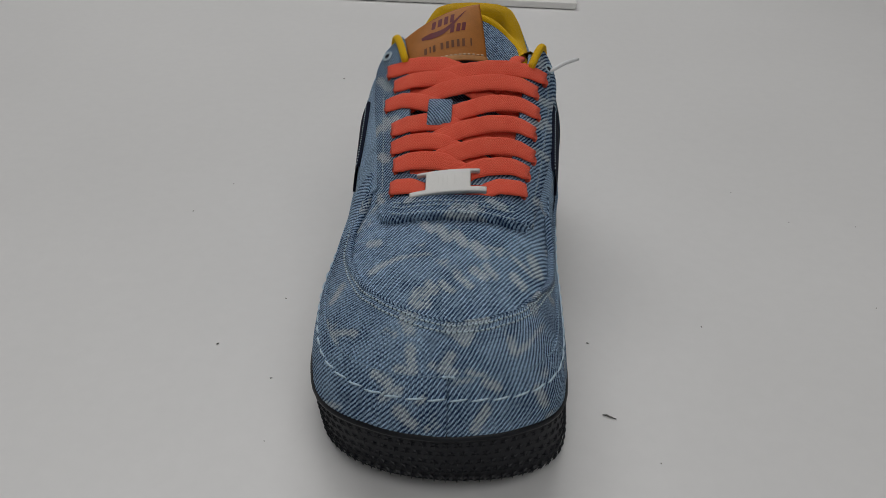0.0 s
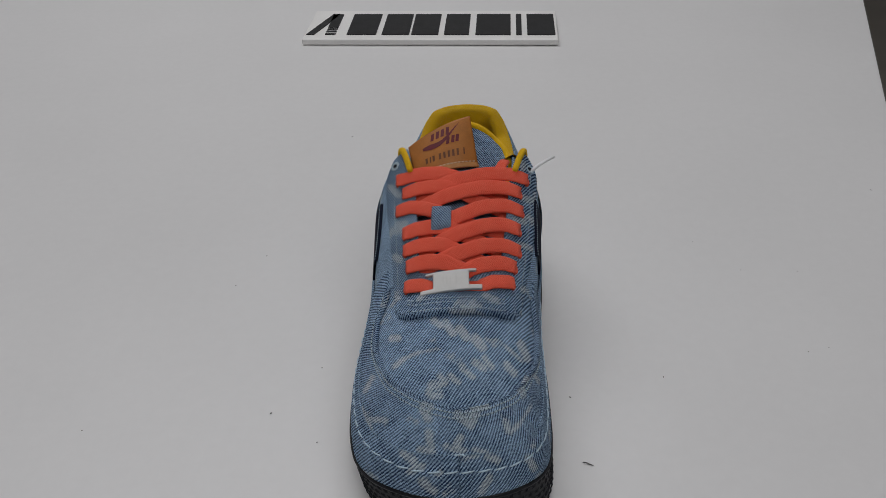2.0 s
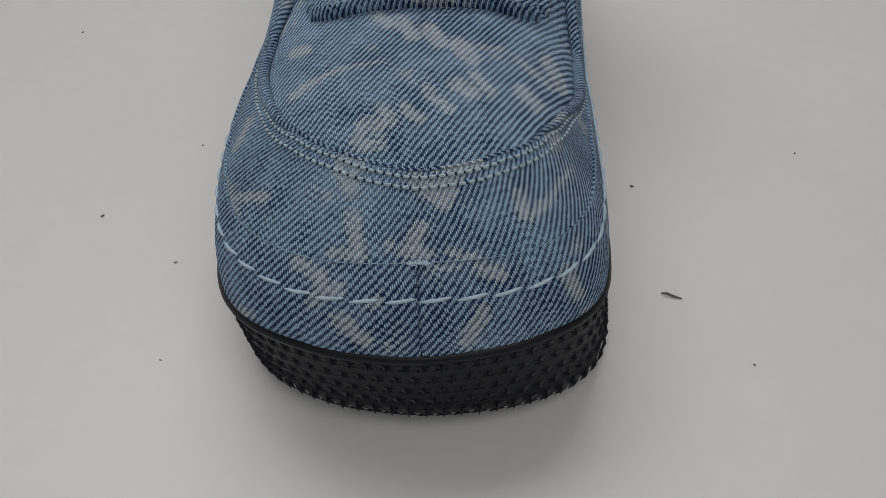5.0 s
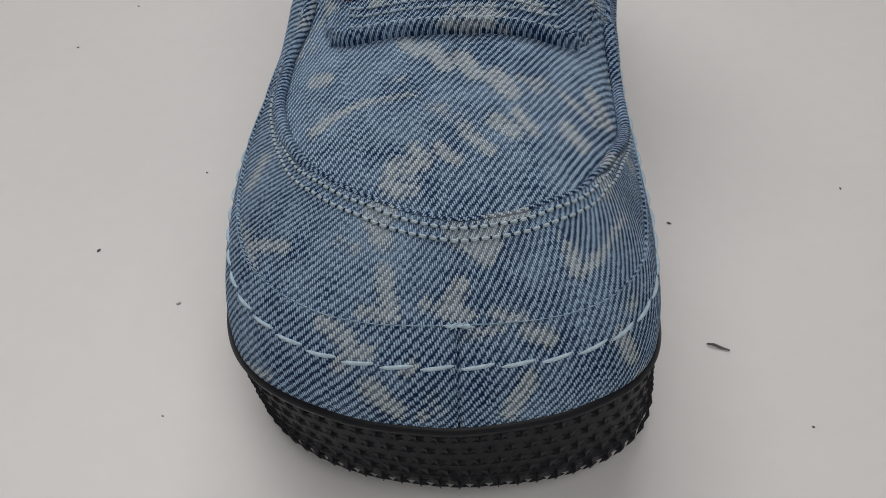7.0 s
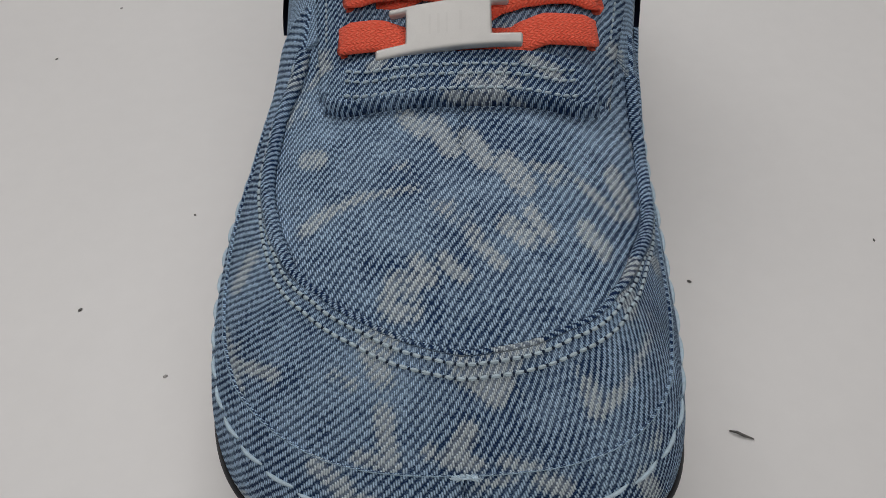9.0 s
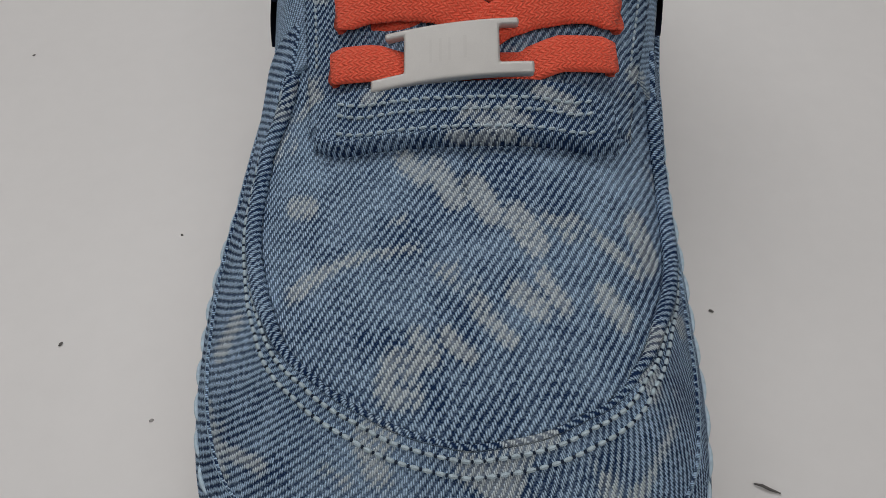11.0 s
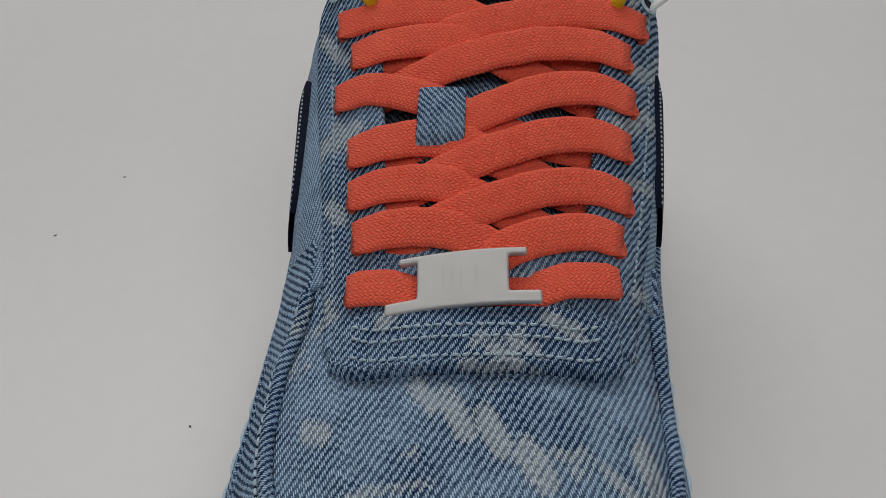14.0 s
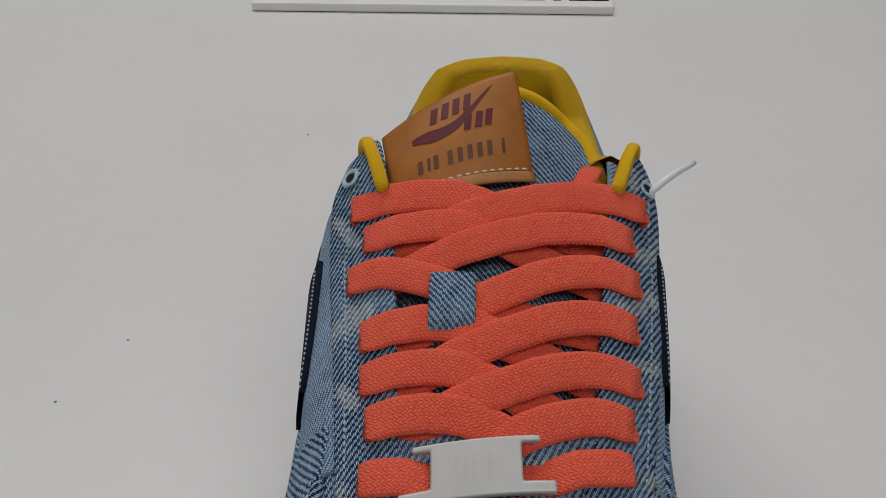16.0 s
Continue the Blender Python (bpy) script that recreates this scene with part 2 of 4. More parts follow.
def fullness(y):
    """Exponents of the cross section: domed over the toes, boxier towards the ankle; and how far the sides swell out."""
    f = min(1.0, max(0.0, (y - 0.10) / 0.08))
    return 2.6 + 1.2 * f, 2.3 + 1.0 * f, 0.035 * f


def smooth_outline(n=720):
    """The sole's outline as one closed, even run of points: from the heel along its left side, round the toe, and back along the right."""
    pts = [(x, y) for y, x in LEFT[::-1]] + [(x, y) for y, x in RIGHT[1:-1]]
    p = np.array(pts)
    q = np.vstack([p, p[:1]])
    d = np.concatenate([[0], np.cumsum(np.linalg.norm(np.diff(q, axis=0), axis=1))])
    s = np.linspace(0, d[-1], n, endpoint=False)
    x, y = np.interp(s, d, q[:, 0]), np.interp(s, d, q[:, 1])
    for _ in range(60):
        x = (np.roll(x, 1) + 2 * x + np.roll(x, -1)) / 4
        y = (np.roll(y, 1) + 2 * y + np.roll(y, -1)) / 4
    # set in from the rubber's rim to the foot of the cloth
    tx, ty = np.roll(x, -1) - np.roll(x, 1), np.roll(y, -1) - np.roll(y, 1)
    ln = np.hypot(tx, ty)
    x, y = x - 0.003 * ty / ln, y + 0.003 * tx / ln
    return np.stack([x, y], 1), float(np.hypot(np.roll(x, -1) - x, np.roll(y, -1) - y).sum())


OUTLINE, PERIMETER = smooth_outline()
NO = len(OUTLINE)
TOE = int(np.argmin(OUTLINE[:, 1]))


def base(s):
    """Outline point at s metres from the toe's tip; s is negative on the left side."""
    k = (TOE + s / PERIMETER * NO) % NO
    i = int(math.floor(k)) % NO
    f = k - math.floor(k)
    a, b = OUTLINE[i], OUTLINE[(i + 1) % NO]
    return a[0] + (b[0] - a[0]) * f, a[1] + (b[1] - a[1]) * f


def raw_point(s, psi):
    bx, by = base(s)
    qy = max(by, POLE_Y)
    qx = lerp(CENTRE, qy)
    p, q, swell = fullness(qy)
    c = max(math.cos(psi), 0.0) ** (2 / p)
    c *= 1 + swell * max(0.0, math.sin(2 * psi)) ** 1.5
    h = max(math.sin(psi), 0.0) ** (2 / q)
    x, y = qx + (bx - qx) * c, qy + (by - qy) * c
    foot = lerp(SOLE_TOP, by)
    return Vector((x, y, foot + (lerp(RIDGE, y) - foot) * h))


def surface(s, psi, lift=0.0):
    """Point of the upper: psi runs from 0 at the sole's edge to 90 degrees on the ridge."""
    p = raw_point(s, psi)
    if lift:
        e = 0.02
        a = raw_point(s + 0.002, min(psi, 1.5)) - raw_point(s - 0.002, min(psi, 1.5))
        b = raw_point(s, min(max(psi, 0.05) + e, 1.56)) - raw_point(s, max(psi, 0.05) - e)
        n = b.cross(a)
        n = n.normalized() if n.length > 1e-9 else Vector((0, 0, 1))
        bx, by = base(s)
        out = Vector((bx - lerp(CENTRE, max(by, POLE_Y)), by - max(by, POLE_Y), 0.02))
        if n.dot(out) < 0:
            n = -n
        p = p + n * lift
    return p


def psi_at_height(s, z):
    lo, hi = 0.0, math.pi / 2
    for _ in range(24):
        mid = (lo + hi) / 2
        if raw_point(s, mid).z < z:
            lo = mid
        else:
            hi = mid
    return (lo + hi) / 2


def side_of(y, right):
    """The run s at which the outline passes y on one side."""
    lo, hi = 0.0, 0.30
    for _ in range(26):
        mid = (lo + hi) / 2
        if base(mid if right else -mid)[1] < y:
            lo = mid
        else:
            hi = mid
    return (lo + hi) / 2 * (1 if right else -1)


def psi_at(s, rho):
    """The angle at which the surface has gone in to the share rho of the way from the ridge to the outline."""
    bx, by = base(s)
    qy = max(by, POLE_Y)
    p, q, swell = fullness(qy)
    lo, hi = (0.36 if rho < 0.97 else 0.0), math.pi / 2
    if swell == 0:
        lo = 0.0
    for _ in range(24):
        mid = (lo + hi) / 2
        c = max(math.cos(mid), 0.0) ** (2 / p) * (1 + swell * max(0.0, math.sin(2 * mid)) ** 1.5)
        if c > rho:
            lo = mid
        else:
            hi = mid
    return (lo + hi) / 2


def top(x, y):
    """Height of the upper over a place in plan."""
    foot = lerp(SOLE_TOP, y)
    if y >= POLE_Y:
        cx = lerp(CENTRE, y)
        bx = base(side_of(y, x > cx))[0]
        rho = min(0.999, abs(x - cx) / abs(bx - cx))
    else:
        cx = lerp(CENTRE, POLE_Y)
        a = math.atan2(y - POLE_Y, x - cx)
        d = OUTLINE - np.array([cx, POLE_Y])
        ang = np.arctan2(d[:, 1], d[:, 0])
        k = int(np.argmin(np.abs(np.angle(np.exp(1j * (ang - a))))))
        foot = lerp(SOLE_TOP, float(OUTLINE[k, 1]))
        rho = min(0.999, math.hypot(x - cx, y - POLE_Y) / float(np.hypot(*d[k])))
    p, q, _ = fullness(y)
    return foot + (lerp(RIDGE, y) - foot) * (1 - rho ** p) ** (1 / q)


def bleach_value(p, strokes):
    """Strokes are given by x and by the height up the front of the shoe, 0.7 y + 0.7 z."""
    v, q = 0.0, 0.7 * (p[1] + p[2])
    for x0, y0, x1, y1, r in strokes:
        dx, dy = x1 - x0, y1 - y0
        t = ((p[0] - x0) * dx + (q - y0) * dy) / (dx * dx + dy * dy + 1e-12)
        t = min(1.0, max(0.0, t))
        d = math.hypot(p[0] - x0 - t * dx, q - y0 - t * dy)
        v = max(v, min(1.0, max(0.0, (r * 1.15 - d) / 0.0021 + 0.5)))
    return v


def paint_bleach(ob, strokes, blot=0.0, seed=0.0):
    """Bleached marks: the strokes given in plan, and scattered faint patches."""
    me = ob.data
    at = me.attributes.new("bleach", "FLOAT", "POINT")
    out = []
    for v in me.vertices:
        b = 0.88 * bleach_value(v.co, strokes)
        b *= 0.75 + 0.5 * noise.noise(v.co * 420)
        if blot:
            n = noise.noise(Vector((v.co.x * 75 + seed, v.co.y * 75, v.co.z * 75))) + 0.35 * noise.noise(v.co * 260)
            b = max(b, min(0.8, max(0.0, (n - 0.42) * 3.2)) * blot)
        out.append(b)
    at.data.foreach_set("value", out)


def cloth_uv(rows, s0, s1):
    """Metres along the run and up the cloth, for the weave."""
    out = []
    for i, r in enumerate(rows):
        run, line = 0.0, []
        for j, p in enumerate(r):
            run += (p - r[j - 1]).length if j else 0.0
            line.append((0.9 * (s0 + (s1 - s0) * i / (len(rows) - 1)), run))
        out.append(line)
    return out


def panel(name, mat, s0, s1, ns, low, high, nv, lift, parent, label="", turn=0.0012, strokes=(), blot=0.0, seed=0.0, ends=True):
    """A panel of cloth on the upper, between two edges psi = low(s) and high(s), its rim turned down onto what lies below."""
    bm = bmesh.new()
    rows = []
    for i in range(ns + 1):
        s = s0 + (s1 - s0) * i / ns
        a, b = low(s), high(s)
        row = [surface(s, a, lift - turn)] + [surface(s, a + (b - a) * j / nv, lift) for j in range(nv + 1)] + [surface(s, b, lift - turn)]
        if ends and i in (0, ns):
            rows.append(row)
            dip = [surface(s, a, lift - turn)] + [surface(s, a + (b - a) * j / nv, lift - turn) for j in range(nv + 1)] + [surface(s, b, lift - turn)]
            rows.insert(len(rows) - 1, dip) if i == 0 else rows.append(dip)
        else:
            rows.append(row)
    uvs = cloth_uv(rows, s0, s1)
    sheet(bm, rows, False, uvs)
    bmesh.ops.recalc_face_normals(bm, faces=bm.faces)
    ob = part(name, bm, mat, parent, label)
    paint_bleach(ob, strokes, blot, seed)
    return ob


def ribbon(bm, pts, width, thick, across=None, cap=True):
    """A flat, round-edged band along points; across: the direction of its width at each point."""
    n = len(pts)
    wide = width if isinstance(width, list) else [width] * n
    prof = []
    for k in range(14):
        a = 2 * math.pi * k / 14
        c, s_ = math.cos(a), math.sin(a)
        prof.append((math.copysign(abs(c) ** 0.55, c) / 2, math.copysign(abs(s_) ** 0.8, s_) * thick / 2))
    rows, uvs, run = [], [], 0.0
    for i, p in enumerate(pts):
        t = (pts[min(i + 1, n - 1)] - pts[max(i - 1, 0)]).normalized()
        w = (across[i] if across else Vector((0, 1, 0)))
        w = (w - t * w.dot(t)).normalized()
        up = t.cross(w)
        if up.z < 0 and abs(up.z) > 0.2:
            up = -up
        if i:
            run += (p - pts[i - 1]).length
        rows.append([p + w * a * wide[i] + up * b for a, b in prof])
        uvs.append([(run, a * wide[i]) for a, b in prof])
    vs = sheet(bm, rows, True, uvs)
    if cap:
        for r in (vs[0], vs[-1]):
            bm.faces.new(r)
    bmesh.ops.recalc_face_normals(bm, faces=bm.faces)


def tube(bm, pts, r, sides=8, uvscale=1.0):
    rows, uvs, run = [], [], 0
    n = len(pts)
    for i, p in enumerate(pts):
        t = (pts[min(i + 1, n - 1)] - pts[max(i - 1, 0)]).normalized()
        a = t.cross(Vector((0, 0, 1)))
        a = a.normalized() if a.length > 1e-4 else Vector((1, 0, 0))
        b = t.cross(a)
        rr = r[i] if isinstance(r, (list, tuple)) else r
        if i:
            run += (p - pts[i - 1]).length
        rows.append([p + (a * math.cos(q) + b * math.sin(q)) * rr for q in [2 * math.pi * k / sides for k in range(sides)]])
        uvs.append([(run, rr * 2 * math.pi * k / sides) for k in range(sides)])
    vs = sheet(bm, rows, True, uvs)
    bm.faces.new(vs[0])
    bm.faces.new(vs[-1])
    bmesh.ops.recalc_face_normals(bm, faces=bm.faces)


def stitch_line(bm, curve, count, length, r, gap_sink=0.0004):
    """Short capsules along curve(t), t from 0 to 1."""
    for i in range(count):
        a, b = i / count, (i + length) / count
        pts = [curve(a + (b - a) * k / 4) for k in range(5)]
        tube(bm, pts, [r * 0.5, r, r * 1.05, r, r * 0.5], 6)


# ------------------------------------------------------------ room and table
def room():
    bm = bmesh.new()
    box(bm, -2.2, 0.6, -0.9, 1.5, -0.03, 0.0)
    # the right edge runs aslant
    for v in bm.verts:
        if v.co.x > 0:
            v.co.x = 0.405 + (v.co.y - 0.401) * 0.354
    bmesh.ops.bevel(bm, geom=list(bm.edges), offset=0.002, segments=2, affect="EDGES")
    tagged(part("table_top", bm, TABLE, None, smooth=False), "smooth matt white table top", "table", kind="structure")
    for name, dims in (("wall_north", (-3, 3, 3.0, 3.1, -0.75, 1.9)), ("wall_south", (-3, 3, -2.6, -2.5, -0.75, 1.9)), ("wall_west", (-3.1, -3, -2.6, 3.1, -0.75, 1.9)), ("wall_east", (3, 3.1, -2.6, 3.1, -0.75, 1.9))):
        bm = bmesh.new()
        box(bm, *dims)
        tagged(part(name, bm, WALL, None, smooth=False), "plain off-white painted room wall", "wall", kind="structure")
    bm = bmesh.new()
    box(bm, -3.1, 3.1, -2.6, 3.1, -0.85, -0.75)
    tagged(part("floor", bm, FLOOR, None, smooth=False), "dull brown-grey floor below the table", "floor", kind="structure")
    bm = bmesh.new()
    box(bm, -3.1, 3.1, -2.6, 3.1, 1.9, 2.0)
    tagged(part("ceiling", bm, WALL, None, smooth=False), "plain off-white ceiling", "ceiling", kind="structure")


room()
area_lamp("ceiling_lamp", (-0.3, 1.1, 1.85), (-0.25, 0.9, 0), 2.0, 1.4, 26.5, (1.0, 0.985, 0.975))
area_lamp("ceiling_lamp", (0.3, -1.0, 1.85), (0.25, -0.8, 0), 2.0, 1.4, 18.5, (1.0, 0.985, 0.975))

# ------------------------------------------------------------ the sneaker
shoe = tagged(new("sneaker"), "blue bleached denim low sneaker with coral laces and black rubber sole", "shoe")


def u_rho(s):
    """How far out the edge of the toe panel lies: nearer the rim at the sides than in front."""
    if s < 0:
        return float(np.interp(-s, [0, 0.03, 0.05, 0.075, 0.096, 0.117, 0.134, 0.145], [0.655, 0.625, 0.625, 0.675, 0.730, 0.790, 0.815, 0.760]))
    return float(np.interp(s, [0, 0.032, 0.055, 0.077, 0.090, 0.104, 0.130, 0.145], [0.655, 0.655, 0.680, 0.760, 0.825, 0.880, 0.925, 0.900]))


def u_psi(s):
    return psi_at(s, u_rho(s))


def band_psi(s):
    return psi_at_height(s, float(np.interp(abs(s), [0, 0.05, 0.1, 0.2], [0.0520, 0.0505, 0.048, 0.046])))


# rubber sole: wall with a thin upper lip, set out from the upper
def sole_frame(s):
    """Outline point, outward direction, top and bottom of the rubber; the toe springs off the table."""
    bx, by = base(s)
    tx, ty = base(s + 0.002)
    ux, uy = base(s - 0.002)
    t = Vector((tx - ux, ty - uy, 0)).normalized()
    return bx, by, Vector((t.y, -t.x, 0)), lerp(SOLE_TOP, by) + 0.0012, 0.009 * max(0.0, 1 - by / 0.05) ** 2


def sole_inset(s, f):
    """How far the wall draws in below its lip: more along the outer side than along the inner one."""
    most = 0.0030 * min(1.0, -s / 0.05) if s < 0 else -0.0024 * min(1.0, s / 0.05)
    return most * min(1.0, max(0.0, (0.92 - f) / 0.9)) ** 1.2


def sole():
    bm = bmesh.new()
    n = 300
    rows = []
    prof = [(-0.004, 0.0), (0.0002, 0.012), (0.0016, 0.09), (0.0022, 0.26), (0.0024, 0.53), (0.0024, 0.865), (0.0024, 0.892), (0.0034, 0.906), (0.0037, 0.953), (0.0028, 0.988), (0.0008, 1.0), (-0.004, 1.0)]
    for k in range(n):
        s = PERIMETER * (k / n)
        bx, by, out, high, low = sole_frame(s)
        sv = s if s < PERIMETER / 2 else s - PERIMETER
        row = []
        for d, f in prof:
            d = d - sole_inset(sv, f) if d > -0.002 else d - 0.006
            row.append(Vector((bx, by, low + (high - low) * f)) + out * d)
        rows.append(row)
    rows.append(rows[0])
    vs = sheet(bm, rows)
    bm.faces.new([r[0] for r in vs[:-1]])
    bm.faces.new([r[-1] for r in vs[:-1]])
    bmesh.ops.remove_doubles(bm, verts=bm.verts, dist=1e-6)
    bmesh.ops.recalc_face_normals(bm, faces=bm.faces)
    return part("sole", bm, RUBBER, shoe, "black rubber sole with star-shaped studs")


SOLE = sole()

VAMP_STROKES = [(-0.01, 0.1123, -0.0066, 0.1095, 0.0018), (-0.0038, 0.1105, -0.0, 0.1052, 0.002), (0.0039, 0.1071, 0.0069, 0.1024, 0.002), (0.0116, 0.1013, 0.0149, 0.0968, 0.0022), (-0.0314, 0.0881, -0.0262, 0.0919, 0.0011), (-0.0262, 0.0919, -0.0188, 0.0949, 0.0007), (-0.0188, 0.0949, -0.0071, 0.0966, 0.0004), (-0.0121, 0.078, -0.0134, 0.0739, 0.0014), (-0.013, 0.0734, -0.0082, 0.0729, 0.0014), (-0.0076, 0.0824, -0.0048, 0.0788, 0.0012), (-0.0047, 0.0802, -0.0091, 0.0768, 0.0012), (-0.0022, 0.0823, 0.0016, 0.0794, 0.0012), (0.0036, 0.0859, 0.009, 0.0814, 0.001), (0.0105, 0.0889, 0.0148, 0.086, 0.0016), (0.0158, 0.0912, 0.0188, 0.0861, 0.0012), (0.0272, 0.0971, 0.0356, 0.0894, 0.0008), (0.0366, 0.0981, 0.0391, 0.0907, 0.0021), (0.027, 0.0869, 0.0303, 0.0829, 0.0017), (-0.0329, 0.1035, -0.0297, 0.1034, 0.0016)]
GUARD_STROKES = [(-0.0543, 0.0628, -0.0351, 0.0621, 0.001), (-0.048, 0.0676, -0.0428, 0.0583, 0.0009), (-0.0166, 0.0673, -0.0137, 0.062, 0.0016), (0.0006, 0.0636, 0.0067, 0.0591, 0.0018), (0.0045, 0.0612, 0.0098, 0.0645, 0.0014), (0.024, 0.0598, 0.025, 0.0552, 0.0014), (0.0253, 0.0546, 0.0303, 0.0583, 0.001), (0.0303, 0.0585, 0.0371, 0.0663, 0.0006), (-0.0138, 0.0563, -0.0126, 0.0474, 0.0014), (-0.0185, 0.0484, -0.0117, 0.0471, 0.0011), (0.0014, 0.0531, -0.0013, 0.0482, 0.0015), (-0.0025, 0.048, 0.0029, 0.047, 0.0012), (0.0079, 0.0472, 0.0141, 0.0455, 0.001), (-0.0425, 0.0831, -0.0466, 0.0768, 0.0012), (-0.0161, 0.0689, -0.0126, 0.0678, 0.0014), (0.0083, 0.0677, 0.0141, 0.0672, 0.0016)]
BAND_STROKES = [(-0.0267, 0.0467, -0.0211, 0.043, 0.0015), (-0.0237, 0.0381, -0.0176, 0.0405, 0.0014), (-0.0178, 0.0335, -0.0124, 0.0285, 0.0017), (0.0141, 0.0442, 0.0189, 0.0417, 0.0014), (0.0146, 0.0343, 0.0106, 0.0274, 0.0015), (0.0342, 0.042, 0.0371, 0.0369, 0.0015), (0.0028, 0.0437, 0.009, 0.0446, 0.0006)]
STAY_STROKES = [(0.0058, 0.1204, 0.0113, 0.1167, 0.0012), (0.0099, 0.1217, 0.0151, 0.1199, 0.0011), (0.0123, 0.1226, 0.0091, 0.1177, 0.0011), (-0.0002, 0.1171, 0.0078, 0.1159, 0.0012), (0.0187, 0.126, 0.025, 0.1225, 0.0015), (-0.03, 0.1717, -0.0259, 0.1661, 0.0016), (-0.0312, 0.1514, -0.029, 0.1496, 0.0018), (-0.0347, 0.1971, -0.0293, 0.1906, 0.0014), (0.047, 0.1868, 0.0679, 0.1863, 0.002), (0.0483, 0.1747, 0.063, 0.1693, 0.0014), (0.0404, 0.1573, 0.0573, 0.154, 0.0013), (0.0413, 0.1299, 0.0528, 0.1219, 0.0017)]

# toe panel inside the seam
panel("toe_panel", VAMP_DENIM, side_of(0.125, False), side_of(0.125, True), 260, lambda s: u_psi(s) - 0.1, lambda s: math.pi / 2, 110, 0.0, shoe, "bleached blue denim toe panel with pale printed marks", strokes=VAMP_STROKES, blot=0.55, seed=3.0, ends=False)
# guard round the toe
panel("toe_guard", GUARD_DENIM, side_of(0.132, False), side_of(0.132, True), 280, lambda s: 0.02, u_psi, 44, 0.0021, shoe, "blue denim toe guard with double stitched edge", strokes=GUARD_STROKES, blot=0.8, seed=11.0)
# band over the top of the sole
for sa, sb in ((-0.22, -0.0002), (0.0002, 0.22)):
    panel("sole_band", BAND_DENIM, sa, sb, 150, lambda s: 0.0, band_psi, 18, 0.0027, shoe, "denim band wrapped above the rubber sole", strokes=BAND_STROKES, blot=0.9, seed=21.0)
# sides
for right in (False, True):
    sa, sb = side_of(0.121, right), side_of(0.197, right)
    panel("quarter", SIDE_DENIM, min(sa, sb), max(sa, sb), 90, lambda s: 0.02, lambda s: psi_at(s, 0.62), 50, 0.0009, shoe, "worn pale blue denim side panel", blot=0.8, seed=31.0)


# heel half: outer cloth, padded yellow lining and rolled collar
COLLAR = [(0.18, 0.106), (0.198, 0.1075), (0.206, 0.103), (0.22, 0.097), (0.235, 0.102), (0.247, 0.1105), (0.254, 0.1155), (0.260, 0.1160), (0.29, 0.1160)]


def heel_point(s, v, inset=0.0):
    bx, by = base(s)
    qx, qy = lerp(CENTRE, by), min(by, 0.235)
    z1 = lerp(COLLAR, by)
    d = Vector((qx - bx, qy - by, 0))
    near = max(0.0, min(1.0, (0.225 - by) / 0.03))
    keep = 1 - (0.34 - 0.04 * near) * v ** 3 + (0.04 + 0.03 * near) * math.sin(v * math.pi)
    p = Vector((bx, by, 0)) + d * (1 - keep) + d.normalized() * inset
    foot = lerp(SOLE_TOP, by)
    p.z = foot + (z1 - foot) * v
    return p


def heel():
    s0 = side_of(0.198, True)
    s1 = PERIMETER + side_of(0.198, False)
    n = 110
    ss = [s0 + (s1 - s0) * i / n for i in range(n + 1)]
    bm = bmesh.new()
    rows = [[heel_point(s, j / 24, -0.0012) for j in range(25)] for s in ss]
    sheet(bm, rows, False, cloth_uv(rows, s0, s1))
    ob = part("heel_cloth", bm, SIDE_DENIM, shoe, "worn pale blue denim heel")
    paint_bleach(ob, (), 0.8, 41.0)
    bm = bmesh.new()
    rows, uvs = [], []
    for s in ss:
        inn = heel_point(s, 1.0, 0.008)
        row = [heel_point(s, 0.985, -0.0014), heel_point(s, 1.0, -0.0006) + Vector((0, 0, 0.0012)), heel_point(s, 1.0, 0.0025) + Vector((0, 0, 0.0030)), heel_point(s, 1.0, 0.0060) + Vector((0, 0, 0.0016)), inn, heel_point(s, 0.85, 0.0095), heel_point(s, 0.6, 0.011), heel_point(s, 0.3, 0.011), heel_point(s, 0.1, 0.012)]
        rows.append(row)
        uvs.append([(s, k * 0.009) for k in range(len(row))])
    sheet(bm, rows, False, uvs)
    part("collar_lining", bm, YELLOW, shoe, "padded yellow textile collar lining")
    bm = bmesh.new()
    ring = [bm.verts.new(heel_point(s, 0.13, 0.010)) for s in ss]
    front = [bm.verts.new(Vector((x, 0.16, 0.033))) for x in (-0.02, 0.045)]
    bm.faces.new(ring + front)
    part("insole", bm, YELLOW, shoe, "yellow textile insole")


heel()


def raised(p, y, right, f=0.0):
    """The facing's top stands up over the rest of the upper; f runs from its inner to its outer edge."""
    s = side_of(0.195, right)
    now = surface(s, psi_at(s, 0.0320 / abs(base(s)[0] - lerp(CENTRE, 0.195))), 0.0014).z
    k = min(1.0, max(0.0, (y - 0.174) / 0.021))
    k = k * k * (3 - 2 * k)
    return p + Vector((0, 0, ((0.1145 if right else 0.1180) - now) * k * (1 - 0.30 * f)))


